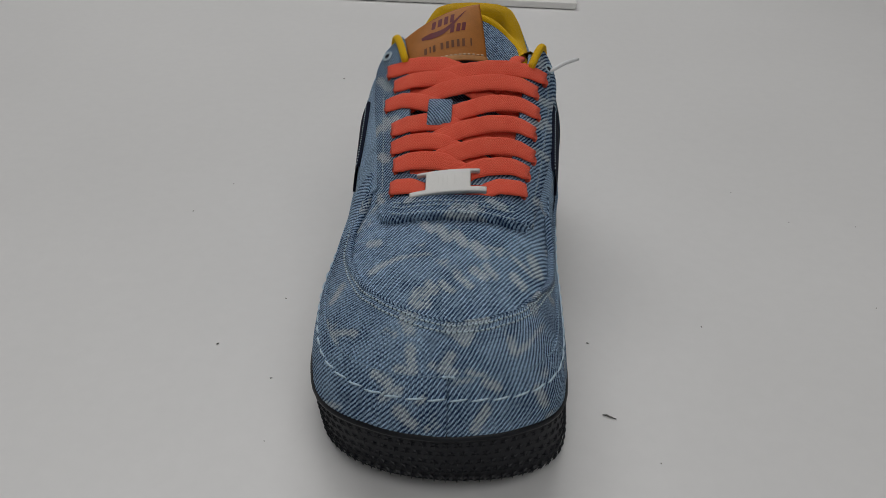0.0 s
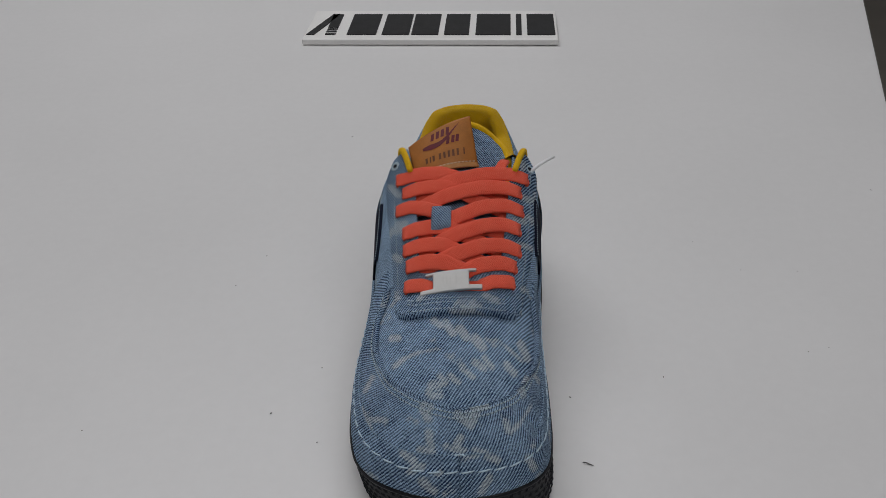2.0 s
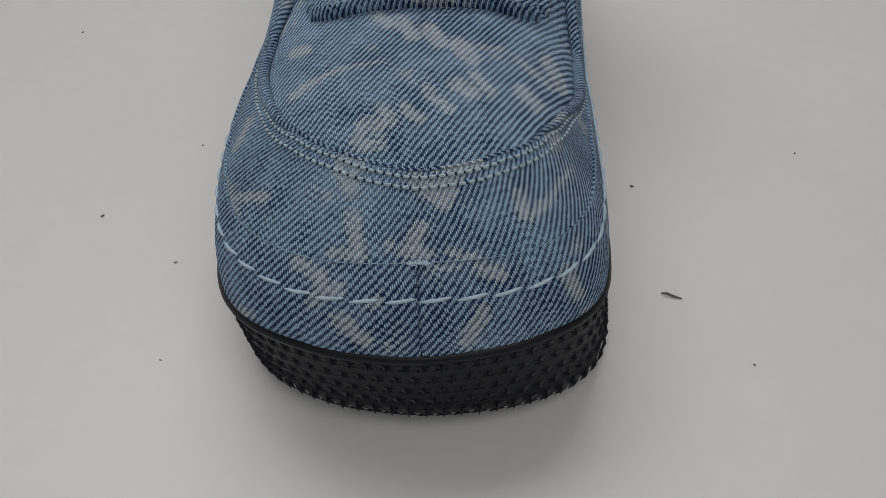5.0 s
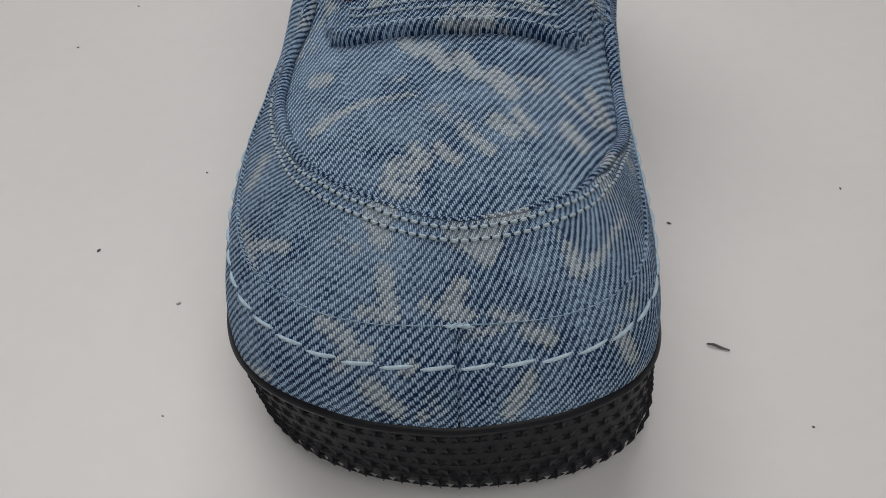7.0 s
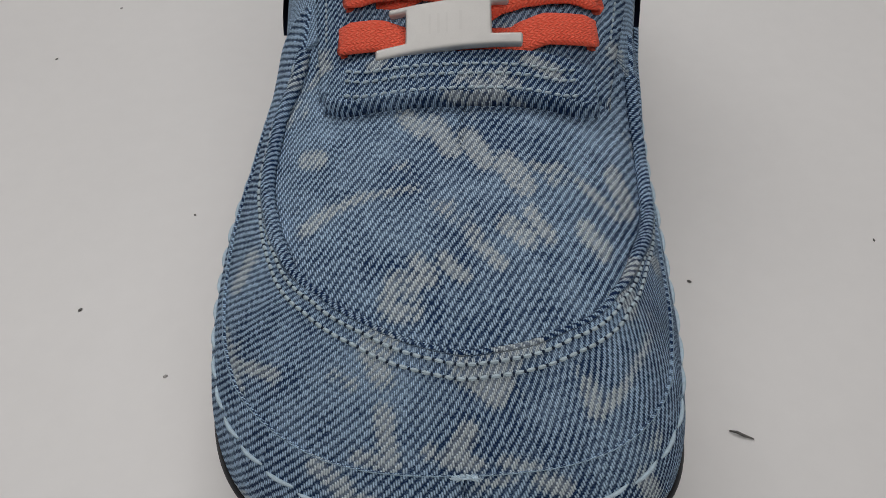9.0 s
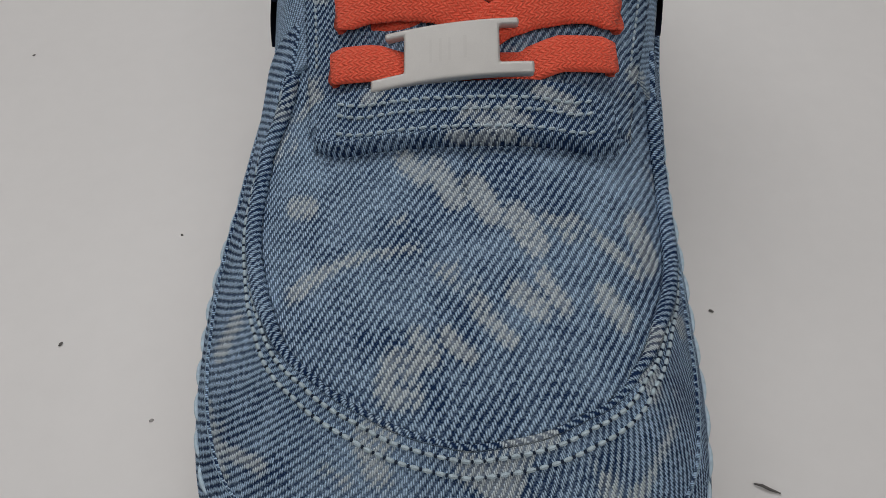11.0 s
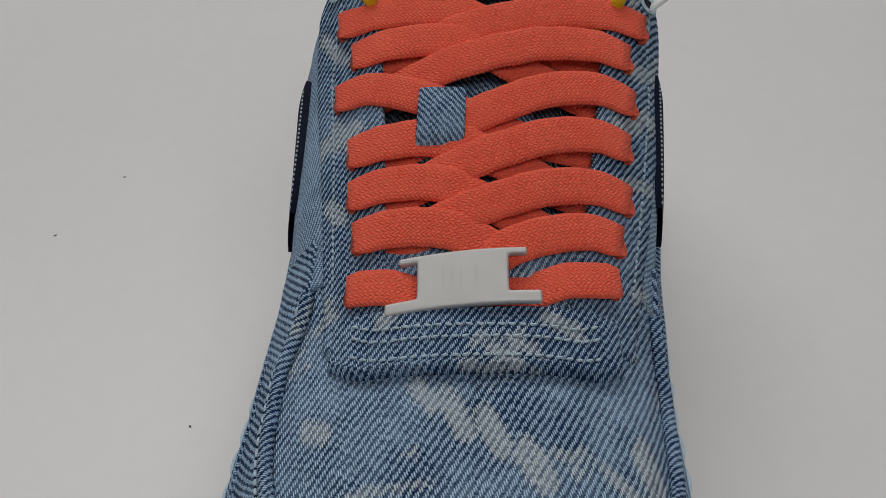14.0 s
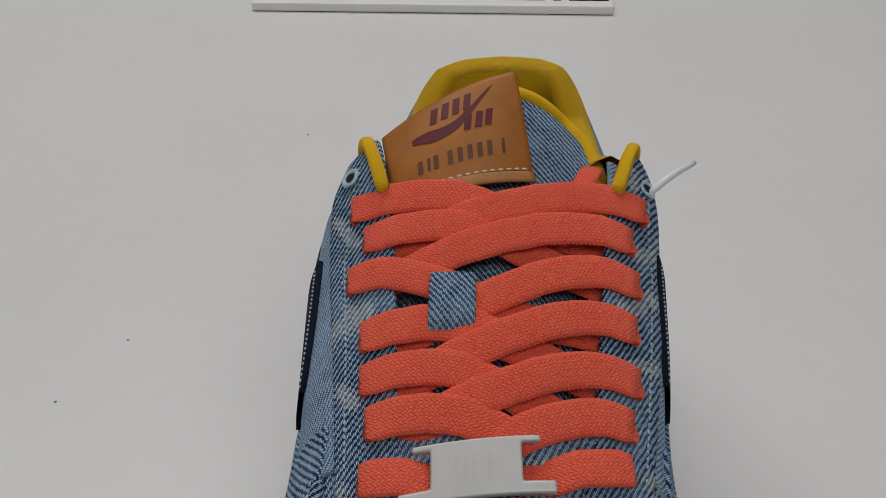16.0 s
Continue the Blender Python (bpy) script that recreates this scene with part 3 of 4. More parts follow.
# eyestay: two facings joined by a flap in front of the lowest lace
def facing(right):
    cols = 60
    rows = []
    bm = bmesh.new()
    for i in range(cols + 1):
        y = 0.103 + (0.197 - 0.103) * i / cols
        cx = lerp(CENTRE, y)
        bx = base(side_of(y, right))[0]
        half = abs(bx - cx)
        xi = float(np.interp(y, [0.114, 0.12, 0.18, 0.197], [0.020, 0.0225, 0.0290, 0.0350])) / half
        xo = float(np.interp(y, [0.106, 0.135, 0.17, 0.19, 0.197], [0.0345, 0.0390, 0.0445, 0.0465, 0.0430])) / half
        xo = min(xo, 0.93)
        s = side_of(y, right)
        row = []
        for j in range(27):
            rho = xi + (xo - xi) * min(max((j - 1) / 24, 0), 1)
            row.append(raised(surface(s, psi_at(s, rho), 0.0014 if 0 < j < 26 else -0.001), y, right, min(max((j - 1) / 24, 0), 1)))
        rows.append(row)
    rows.append([p - Vector((0, 0, 0.002)) for p in rows[-1]])
    rows.insert(0, [p - Vector((0, 0, 0.003)) for p in rows[0]])
    sheet(bm, rows)
    bmesh.ops.recalc_face_normals(bm, faces=bm.faces)
    ob = part("eyestay", bm, STAY_DENIM, shoe, "denim eyelet facing with bleached flecks")
    paint_bleach(ob, STAY_STROKES, 0.75, 51.0)


facing(False)
facing(True)


def over(x, y, lift):
    return Vector((x, y, top(x, y) + lift))


def flap():
    bm = bmesh.new()
    rows = []
    n = 80
    for i in range(n + 1):
        f = i / n
        x = 0.0030 - 0.0330 + 0.066 * f
        e = abs(2 * f - 1)
        back = 0.1085 - 0.0010 * (1 - e)
        front = 0.0930 + 0.0050 * max(0.0, (e - 0.72) / 0.28) ** 2.0 - 0.0008 * (1 - e ** 2)
        edge = min(1.0, (1 - e) / 0.035) ** 0.5
        row = [over(x, front + 0.0008, -0.0004), over(x, front, 0.0014 * edge)]
        for j in range(33):
            g = j / 32
            d = (back - front) * g
            hem = 0.0016 * math.exp(-((d - 0.0010) / 0.0008) ** 2)
            row.append(over(x, front + 0.0001 + d, (0.0027 + hem) * edge))
        row.append(over(x, back + 0.0004, 0.0003))
        rows.append(row)
    sheet(bm, rows)
    bmesh.ops.recalc_face_normals(bm, faces=bm.faces)
    ob = part("front_flap", bm, FLAP_DENIM, shoe, "denim flap with a turned hem below the laces")
    paint_bleach(ob, STAY_STROKES, 0.8, 61.0)
    bm = bmesh.new()
    for yy, c in ((0.0956, 25), (0.1003, 25), (0.1032, 24)):
        def line(t, yy=yy):
            return over(0.0030 - 0.0275 + 0.055 * t, yy + 0.0110 * max(0, abs(2 * t - 1) - 0.72) ** 2 * 3.0, 0.0029 + 0.0003 * math.sin(t * 25 * math.pi) ** 2)
        stitch_line(bm, line, c, 0.66, 0.00034)
    part("flap_stitching", bm, TINY_THREAD, shoe, "pale stitched rows", False)


flap()


# tongue between the facings
def tongue():
    bm = bmesh.new()
    rows = []
    for i in range(61):
        y = 0.106 + (0.219 - 0.106) * i / 60
        half = lerp([(0.106, 0.021), (0.18, 0.028), (0.200, 0.0300), (0.212, 0.0255), (0.219, 0.019)], y)
        row = []
        for j in range(31):
            f = 2 * j / 30 - 1
            yy = y - 0.003 * f * f
            z = lerp(RIDGE, yy) - 0.0055 if yy < 0.165 else lerp(RIDGE, 0.165) - 0.0055 + (yy - 0.165) * 0.51
            row.append(Vector((lerp(CENTRE, y) - 0.002 + half * f, yy, z - 0.0080 * abs(f) ** 2.2)))
        rows.append(row)
    sheet(bm, rows)
    ob = part("tongue", bm, TONGUE_DENIM, shoe, "blue denim tongue with yellow bound edge")
    paint_bleach(ob, (), 0.4, 71.0)
    edge = [rows[k][30] for k in range(38, 61)] + [rows[60][j] for j in range(29, -1, -1)] + [rows[k][0] for k in range(60, 37, -1)]
    bm = bmesh.new()
    tube(bm, [p + Vector((0, 0.001, 0)) for p in edge], 0.0022, 8)
    part("tongue_binding", bm, YELLOW, shoe, "yellow edge binding")
    bm = bmesh.new()
    back = [[p + Vector((0, 0.003, -0.006)) for p in rows[k]] for k in range(34, 61)]
    sheet(bm, back, False, [[(p.x, p.y) for p in r] for r in back])
    part("tongue_lining", bm, YELLOW, shoe, "yellow padded tongue lining")
    # woven loop on the tongue
    bm = bmesh.new()
    pts = [Vector((lerp(CENTRE, y) - 0.0118, y, lerp(RIDGE, y) + 0.0030 + h)) for y, h in ((0.1440, -0.004), (0.1448, 0.0006), (0.147, 0.0022), (0.152, 0.0026), (0.1575, 0.0016), (0.1590, -0.003))]
    ribbon(bm, pts, 0.0115, 0.0012, [Vector((1, 0, 0))] * len(pts))
    ob = part("lace_loop", bm, TONGUE_DENIM, shoe, "denim loop holding the tongue in the laces")
    paint_bleach(ob, (), 0.3, 75.0)


tongue()

# laces: seven rows, each end given by its eyelet (x, y, z)
ROWS_L = [(-0.0292, 0.1816, 0.1032), (-0.0255, 0.1728, 0.0993), (-0.0295, 0.1632, 0.0929), (-0.0256, 0.1470, 0.0878), (-0.0253, 0.1364, 0.0832), (-0.0237, 0.1259, 0.0794), (-0.0249, 0.1140, 0.0738)]
ROWS_R = [(0.0484, 0.1815, 0.1012), (0.0434, 0.1724, 0.0977), (0.0438, 0.1620, 0.0908), (0.0412, 0.1498, 0.0860), (0.0403, 0.1375, 0.0795), (0.0369, 0.1264, 0.0765), (0.0349, 0.1163, 0.0727)]


def lace_bed(x, y, lift):
    """A gently crowned bed through the eyelets, on which the laces lie."""
    xl, zl = (float(np.interp(y, [r[1] for r in ROWS_L[::-1]], [r[k] for r in ROWS_L[::-1]])) for k in (0, 2))
    xr, zr = (float(np.interp(y, [r[1] for r in ROWS_R[::-1]], [r[k] for r in ROWS_R[::-1]])) for k in (0, 2))
    f = min(1.0, max(0.0, (x - xl) / (xr - xl)))
    mid = max(0.0, lerp(RIDGE, y) + 0.0012 - (zl + zr) / 2)
    return Vector((x, y, zl + (zr - zl) * f + mid * (1 - (2 * f - 1) ** 2) + lift))


def lace_piece(a, b, heights, fall, k):
    """From the eyelet a over the opening towards the eyelet b one row lower; heights: (share of the way, lift)."""
    bm = bmesh.new()
    sgn = 1 if b[0] > a[0] else -1
    rng = random.Random(k)
    pts = []
    for dx, dz in ((0.0010, -0.0026), (-0.0002, -0.0020), (-0.0008, -0.0009), (-0.0004, 0.0003)):
        pts.append(Vector((a[0] + sgn * dx, a[1] - 0.0002, a[2] + 0.0006 + dz)))
    for i in range(1, 31):
        f = i / 30
        x = a[0] + (b[0] - a[0]) * f * 0.97
        g = min(1.0, max(0.0, (f - fall[0]) / (fall[1] - fall[0])))
        y = a[1] + (b[1] - a[1]) * g * g * (3 - 2 * g)
        pts.append(lace_bed(x, y, lerp(heights, f) + 0.00035 * math.sin(7 * f + rng.uniform(0, 6)) * f * (1 - f) * 2))
    lean = rng.uniform(0.62, 0.74)
    across = [Vector((0.0, 1.0, 0.45))] * 4 + [Vector((0.0, 1.0, 0.45 + (lean - 0.45) * min(1.0, i / 6))) for i in range(30)]
    w = 0.0092 + rng.uniform(-0.0003, 0.0003)
    ribbon(bm, pts, [w * 0.50, w * 0.66, w * 0.82, w * 0.93] + [w] * 30, 0.0021, across)
    return part("lace", bm, CORAL, shoe, "flat woven coral lace")


UNDER = [(0.0, 0.0008), (0.10, 0.0022), (0.40, 0.0020), (0.50, 0.0002), (0.60, -0.0014), (0.75, -0.0030), (1.0, -0.0044)]
OVER = [(0.0, 0.0008), (0.10, 0.0024), (0.35, 0.0030), (0.60, 0.0022), (0.70, 0.0012), (0.82, -0.0010), (1.0, -0.0034)]
for k in range(6):
    lace_piece(ROWS_L[k], ROWS_R[k + 1], UNDER, (0.0, 0.66) if k == 2 else (0.20, 1.0), k)
    lace_piece(ROWS_R[k], ROWS_L[k + 1], OVER if k < 5 else UNDER, (0.05, 0.92), k + 10)


def low_lace():
    bm = bmesh.new()
    a, b = ROWS_L[6], ROWS_R[6]
    pts = []
    for sg, e, run in ((1, a, (0.0010, -0.0002, -0.0008, -0.0004)), (-1, b, (-0.0004, -0.0008, -0.0002, 0.0010))):
        fold = [Vector((e[0] + sg * d, e[1], e[2] + 0.0006 + {0.0010: -0.0026, -0.0002: -0.0020, -0.0008: -0.0009, -0.0004: 0.0003}[d])) for d in run]
        if sg > 0:
            pts += fold
            for i in range(1, 32):
                f = i / 32
                pts.append(lace_bed(a[0] + (b[0] - a[0]) * f, a[1] + (b[1] - a[1]) * f - 0.0022 * math.sin(f * math.pi), 0.0016 - 0.0034 * min(1.0, max(0.0, (0.66 - abs(2 * f - 0.95)) / 0.25))))
        else:
            pts += fold
    w = 0.0088
    taper = [w * 0.50, w * 0.66, w * 0.82, w * 0.93]
    ribbon(bm, pts, taper + [w] * (len(pts) - 8) + taper[::-1], 0.0021, [Vector((0, 1, 0.4))] * len(pts))
    part("lace", bm, CORAL, shoe, "lowest coral lace threaded through the metal tag")


low_lace()


def lace_tag():
    """Curved metal tag, waisted where the lace goes through."""
    def at(u, v, lift):
        # u across, v along the shoe, in metres from the tag's middle
        x, y = 0.0001 + u + 0.02 * v, 0.1126 + v
        return Vector((x, y, 0.0803 + 0.42 * v + 0.12 * u - 4.6 * u * u + lift))
    hw, cw, hh, bar, rim = 0.0174, 0.0102, 0.0060, 0.0026, 0.0014
    bm = bmesh.new()
    # three strips of a fine grid, joined into the waisted outline
    us = np.linspace(-hw, hw, 59)
    vs = np.concatenate([np.linspace(-hh, -hh + bar, 4), np.linspace(-hh + bar, hh - rim, 8)[1:], np.linspace(hh - rim, hh, 4)[1:]])
    grid = {}
    def inside(u, v):
        return v < bar - hh or (v > hh - rim and abs(u) < hw - 0.0030) or abs(u) < cw
    for i in range(len(us) - 1):
        for j in range(len(vs) - 1):
            if inside((us[i] + us[i + 1]) / 2, (vs[j] + vs[j + 1]) / 2):
                q = []
                for a, b in ((i, j), (i + 1, j), (i + 1, j + 1), (i, j + 1)):
                    if (a, b) not in grid:
                        grid[a, b] = bm.verts.new(at(us[a], vs[b], 0))
                    q.append(grid[a, b])
                bm.faces.new(q)
    bmesh.ops.recalc_face_normals(bm, faces=bm.faces)
    bm.normal_update()
    if sum(f.normal.z for f in bm.faces) < 0:
        bmesh.ops.reverse_faces(bm, faces=bm.faces)
    ob = part("lace_tag", bm, SILVER, shoe, "satin silver metal lace tag")
    mod = ob.modifiers.new("thickness", "SOLIDIFY")
    mod.thickness, mod.offset = 0.0024, -1
    bev = ob.modifiers.new("bevel", "BEVEL")
    bev.width, bev.segments, bev.limit_method, bev.angle_limit = 0.0005, 2, "ANGLE", radians(50)
    # worn etching, shown as plain bars
    bm = bmesh.new()
    for u0, u1, v0, v1 in ((-0.0046, -0.0041, -0.0024, 0.0026), (-0.0026, -0.0020, -0.0024, 0.0026), (-0.0006, -0.0001, -0.0024, 0.0026), (0.0026, 0.0033, -0.0022, 0.0026)):
        rows = [[at(u0 + (u1 - u0) * a, v0 + (v1 - v0) * b / 4, 0.00012) for a in (0, 1)] for b in range(5)]
        sheet(bm, rows)
    part("etching", bm, SILVER_DIM, ob, "faint etched bars")


lace_tag()


# leather label folded over the tongue's top
def label_patch():
    c = [Vector(v) for v in ((-0.0195, 0.1850, 0.1035), (0.0196, 0.1922, 0.1078), (0.0158, 0.2150, 0.1292), (-0.0232, 0.2080, 0.1120))]
    # the corners run: front left, front right, back right, back left

    def at(u, v, lift=0.0):
        p = c[0] * (1 - u) * (1 - v) + c[1] * u * (1 - v) + c[2] * u * v + c[3] * (1 - u) * v
        arch = 0.0052 * (1 - (2 * u - 1) ** 2) + 0.0015 * math.sin(v * math.pi)
        return p + Vector((0, -0.5, 0.86)) * (arch + lift)
    bm = bmesh.new()
    rows = [[at(i / 30, j / 24) for i in range(31)] for j in range(25)]
    sheet(bm, rows)
    bm.normal_update()
    if sum(f.normal.z for f in bm.faces) < 0:
        bmesh.ops.reverse_faces(bm, faces=bm.faces)
    ob = part("label_patch", bm, LEATHER, shoe, "tan leather label with maroon print on the tongue")
    mod = ob.modifiers.new("thickness", "SOLIDIFY")
    mod.thickness, mod.offset = 0.0012, -1
    # hem strip with cream stitches
    bm = bmesh.new()
    pts = [at(u / 20, -0.035, 0.0012) for u in range(4, 21)]
    ribbon(bm, pts, 0.0034, 0.0012, [Vector((0, 1, 0.5))] * len(pts))
    part("hem", bm, LEATHER_EDGE, ob, "pale leather hem")
    bm = bmesh.new()
    stitch_line(bm, lambda t: at(0.28 + 0.70 * t, 0.045, 0.0005), 12, 0.62, 0.00035)
    part("hem_stitching", bm, CREAM_THREAD, ob, "cream stitches")
    # print: plain bars and one curved tick
    def bar(u0, v0, u1, v1, w, lift=0.00025, mat=MAROON, name="print_bar"):
        bm = bmesh.new()
        a, b = Vector((u0, v0, 0)), Vector((u1, v1, 0))
        d = (b - a).normalized()
        nrm = Vector((-d.y, d.x, 0)) * w / 2
        rows = [[at(*(a + (b - a) * t + nrm * k).xy, lift) for k in (-1, 1)] for t in (0, 0.25, 0.5, 0.75, 1)]
        sheet(bm, rows)
        part(name, bm, mat, ob)
    for u in (0.36, 0.44, 0.52, 0.60):
        bar(u, 0.72, u + 0.03, 0.90, 0.05)
    for u in (0.58, 0.66, 0.73):
        bar(u, 0.50, u + 0.03, 0.66, 0.05)
    tick = [(0.20 + 0.62 * t, 0.50 + 0.12 * math.cos(t * 5.0) * (1 - t) + 0.42 * t ** 1.4) for t in [k / 16 for k in range(17)]]
    rows = []
    bm = bmesh.new()
    for k, (u, v) in enumerate(tick):
        w = 0.11 * (1 - k / 16) ** 0.8 * min(1, (k + 2) / 5)
        rows.append([at(u, v - w, 0.0002), at(u, v + w * 0.6, 0.0002)])
    sheet(bm, rows)
    part("print_tick", bm, MAROON, ob, "curved maroon printed shape")
    for u, w in ((0.22, 0.035), (0.28, 0.02), (0.33, 0.035), (0.43, 0.035), (0.50, 0.035), (0.57, 0.035), (0.64, 0.035), (0.71, 0.035), (0.81, 0.02)):
        bar(u, 0.20, u + 0.008, 0.34, w, mat=PRESSED, name="pressed_bar")


label_patch()


# navy side marks
def side_mark(right):
    bm = bmesh.new()
    rows = []
    for i in range(31):
        f = i / 30
        y = 0.151 + 0.029 * f
        s = side_of(y, right)
        zlo = 0.052 + 0.022 * f
        zhi = 0.066 + 0.022 * f ** 0.7
        rows.append([surface(s, psi_at_height(s, zlo), 0.0006)] + [surface(s, psi_at_height(s, zlo + (zhi - zlo) * j / 8), 0.0024) for j in range(9)] + [surface(s, psi_at_height(s, zhi), 0.0006)])
    sheet(bm, rows)
    bmesh.ops.recalc_face_normals(bm, faces=bm.faces)
    mark = part("side_mark", bm, NAVY, shoe, "dark navy stitched side emblem")
    bm = bmesh.new()

    def line(t):
        y = 0.152 + 0.027 * t
        s = side_of(y, right)
        return surface(s, psi_at_height(s, 0.066 + 0.022 * ((y - 0.151) / 0.029) ** 0.7 - 0.0016), 0.0026)
    stitch_line(bm, line, 26, 0.5, 0.00026)
    part("mark_stitching", bm, TINY_THREAD, mark, "pale dotted stitching", False)


side_mark(False)
side_mark(True)


# eyelets at the top of each facing
def eyelet(x, y, side):
    bm = bmesh.new()
    right = side > 0
    s = side_of(y, right)
    rho = abs(x - lerp(CENTRE, y)) / abs(base(s)[0] - lerp(CENTRE, y))
    p = raised(surface(s, psi_at(s, rho), 0.0019), y, right, 0.5)
    n = Vector((side * 0.55, -0.35, 0.75)).normalized()
    a = n.cross(Vector((0, 0, 1))).normalized()
    b = n.cross(a)
    rows = []
    for k in range(17):
        q = 2 * math.pi * k / 16
        d = a * math.cos(q) + b * math.sin(q) * 1.2
        rows.append([p + d * 0.0026, p + d * 0.0021 + n * 0.0006, p + d * 0.0014, p + d * 0.0012 - n * 0.001])
    sheet(bm, rows)
    ob = part("eyelet", bm, TINY_THREAD, shoe, "stitched lace hole")
    bm = bmesh.new()
    # nothing is pierced: a flat dark disc gives the hole its inner shade
    bmesh.ops.create_circle(bm, cap_ends=True, radius=0.0014, segments=14)
    bmesh.ops.transform(bm, matrix=Matrix.Translation(p + n * 0.0001) @ n.to_track_quat("Z", "Y").to_matrix().to_4x4(), verts=bm.verts)
    part("hole", bm, HOLE_SHADE, ob, "dark disc in place of the shaded hole")


eyelet(-0.0300, 0.1905, -1)
eyelet(0.0500, 0.1905, 1)


def lace_holes():
    for right, rows in ((False, ROWS_L), (True, ROWS_R)):
        for x, y, _ in rows:
            bm = bmesh.new()
            sg = 1 if right else -1
            p = over(x + sg * 0.0004, y - 0.0005, 0.0015)
            # flat disc on the cloth, its dark colour standing for shade in the hole
            bmesh.ops.create_circle(bm, cap_ends=True, radius=0.0015, segments=14)
            bmesh.ops.transform(bm, matrix=Matrix.Translation(p) @ Vector((sg * 0.35, -0.4, 0.85)).to_track_quat("Z", "Y").to_matrix().to_4x4(), verts=bm.verts)
            part("lace_hole_shade", bm, HOLE_SHADE, shoe)
        bm = bmesh.new()

        def curve(t, right=right):
            y = 0.118 + 0.074 * t
            cx = lerp(CENTRE, y)
            s = side_of(y, right)
            half = abs(base(s)[0] - cx)
            x = float(np.interp(y, [0.114, 0.135, 0.17, 0.19, 0.197], [0.0335, 0.0360, 0.0400, 0.0395, 0.0345]))
            return raised(surface(s, psi_at(s, min(x / half, 0.92)), 0.0018), y, right, 0.85)
        stitch_line(bm, curve, 44, 0.6, 0.0003)
        part("facing_stitching", bm, TINY_THREAD, shoe, "pale stitched row", False)


lace_holes()


# lace ends
def lace_ends():
    bm = bmesh.new()
    pts = [Vector(v) for v in ((0.0290, 0.1800, 0.1015), (0.0315, 0.1850, 0.1060), (0.0345, 0.1900, 0.1085), (0.0365, 0.1945, 0.1075))]
    ribbon(bm, pts, 0.0062, 0.0030, [Vector((1, -0.4, 0))] * 4)
    part("lace_end", bm, CORAL, shoe, "folded coral lace end")
    bm = bmesh.new()
    s = side_of(0.1895, True)
    a = raised(surface(s, psi_at(s, 0.0395 / abs(base(s)[0] - lerp(CENTRE, 0.1895))), 0.0014), 0.1895, True, 0.3)
    b = a + Vector((0.0165, 0.0140, 0.0020))
    pts = [a + (b - a) * (k / 6) + Vector((0, 0, 0.0012 * math.sin(k / 6 * 3))) for k in range(7)]
    tube(bm, pts, [0.0008, 0.0011, 0.0011, 0.0011, 0.0011, 0.0010, 0.0007], 10)
    part("lace_tip", bm, PLASTIC, shoe, "white plastic lace tip")


lace_ends()


# corded edge of the toe guard
def guard_roll():
    bm = bmesh.new()
    s0, s1 = side_of(0.120, False), side_of(0.120, True)
    pts = [surface(s0 + (s1 - s0) * k / 240, u_psi(s0 + (s1 - s0) * k / 240) + 0.010, 0.0015) for k in range(241)]
    tube(bm, pts, [0.0007 + 0.0010 * min(1.0, max(0.0, (abs(s0 + (s1 - s0) * k / 240) - 0.045) / 0.04)) for k in range(241)], 10)
    ob = part("guard_edge", bm, ROLL_DENIM, shoe, "rolled denim edge of the toe guard")
    paint_bleach(ob, GUARD_STROKES, 0.6, 15.0)


guard_roll()


# yellow padding inside the top of each facing
def collar_tips():
    for right in (False, True):
        bm = bmesh.new()
        pts = []
        for k in range(13):
            y = 0.1835 + 0.0135 * k / 12
            cx = lerp(CENTRE, y)
            s = side_of(y, right)
            half = abs(base(s)[0] - cx)
            x = float(np.interp(y, [0.18, 0.197], [0.0295, 0.0345 if right else 0.0375]))
            pts.append(raised(surface(s, psi_at(s, x / half), 0.0016), y, right))
        tip = pts[-1]
        sg = 1 if right else -1
        pts += [tip + Vector((sg * 0.0008, 0.0020, -0.0010)), tip + Vector((sg * 0.0014, 0.0038, -0.0040)), tip + Vector((sg * 0.0018, 0.0055, -0.0085))]
        tube(bm, pts, [0.0013] + [0.0020] * (len(pts) - 2) + [0.0017], 10)
        part("collar_padding", bm, YELLOW, shoe, "yellow padded edge inside the collar")


collar_tips()


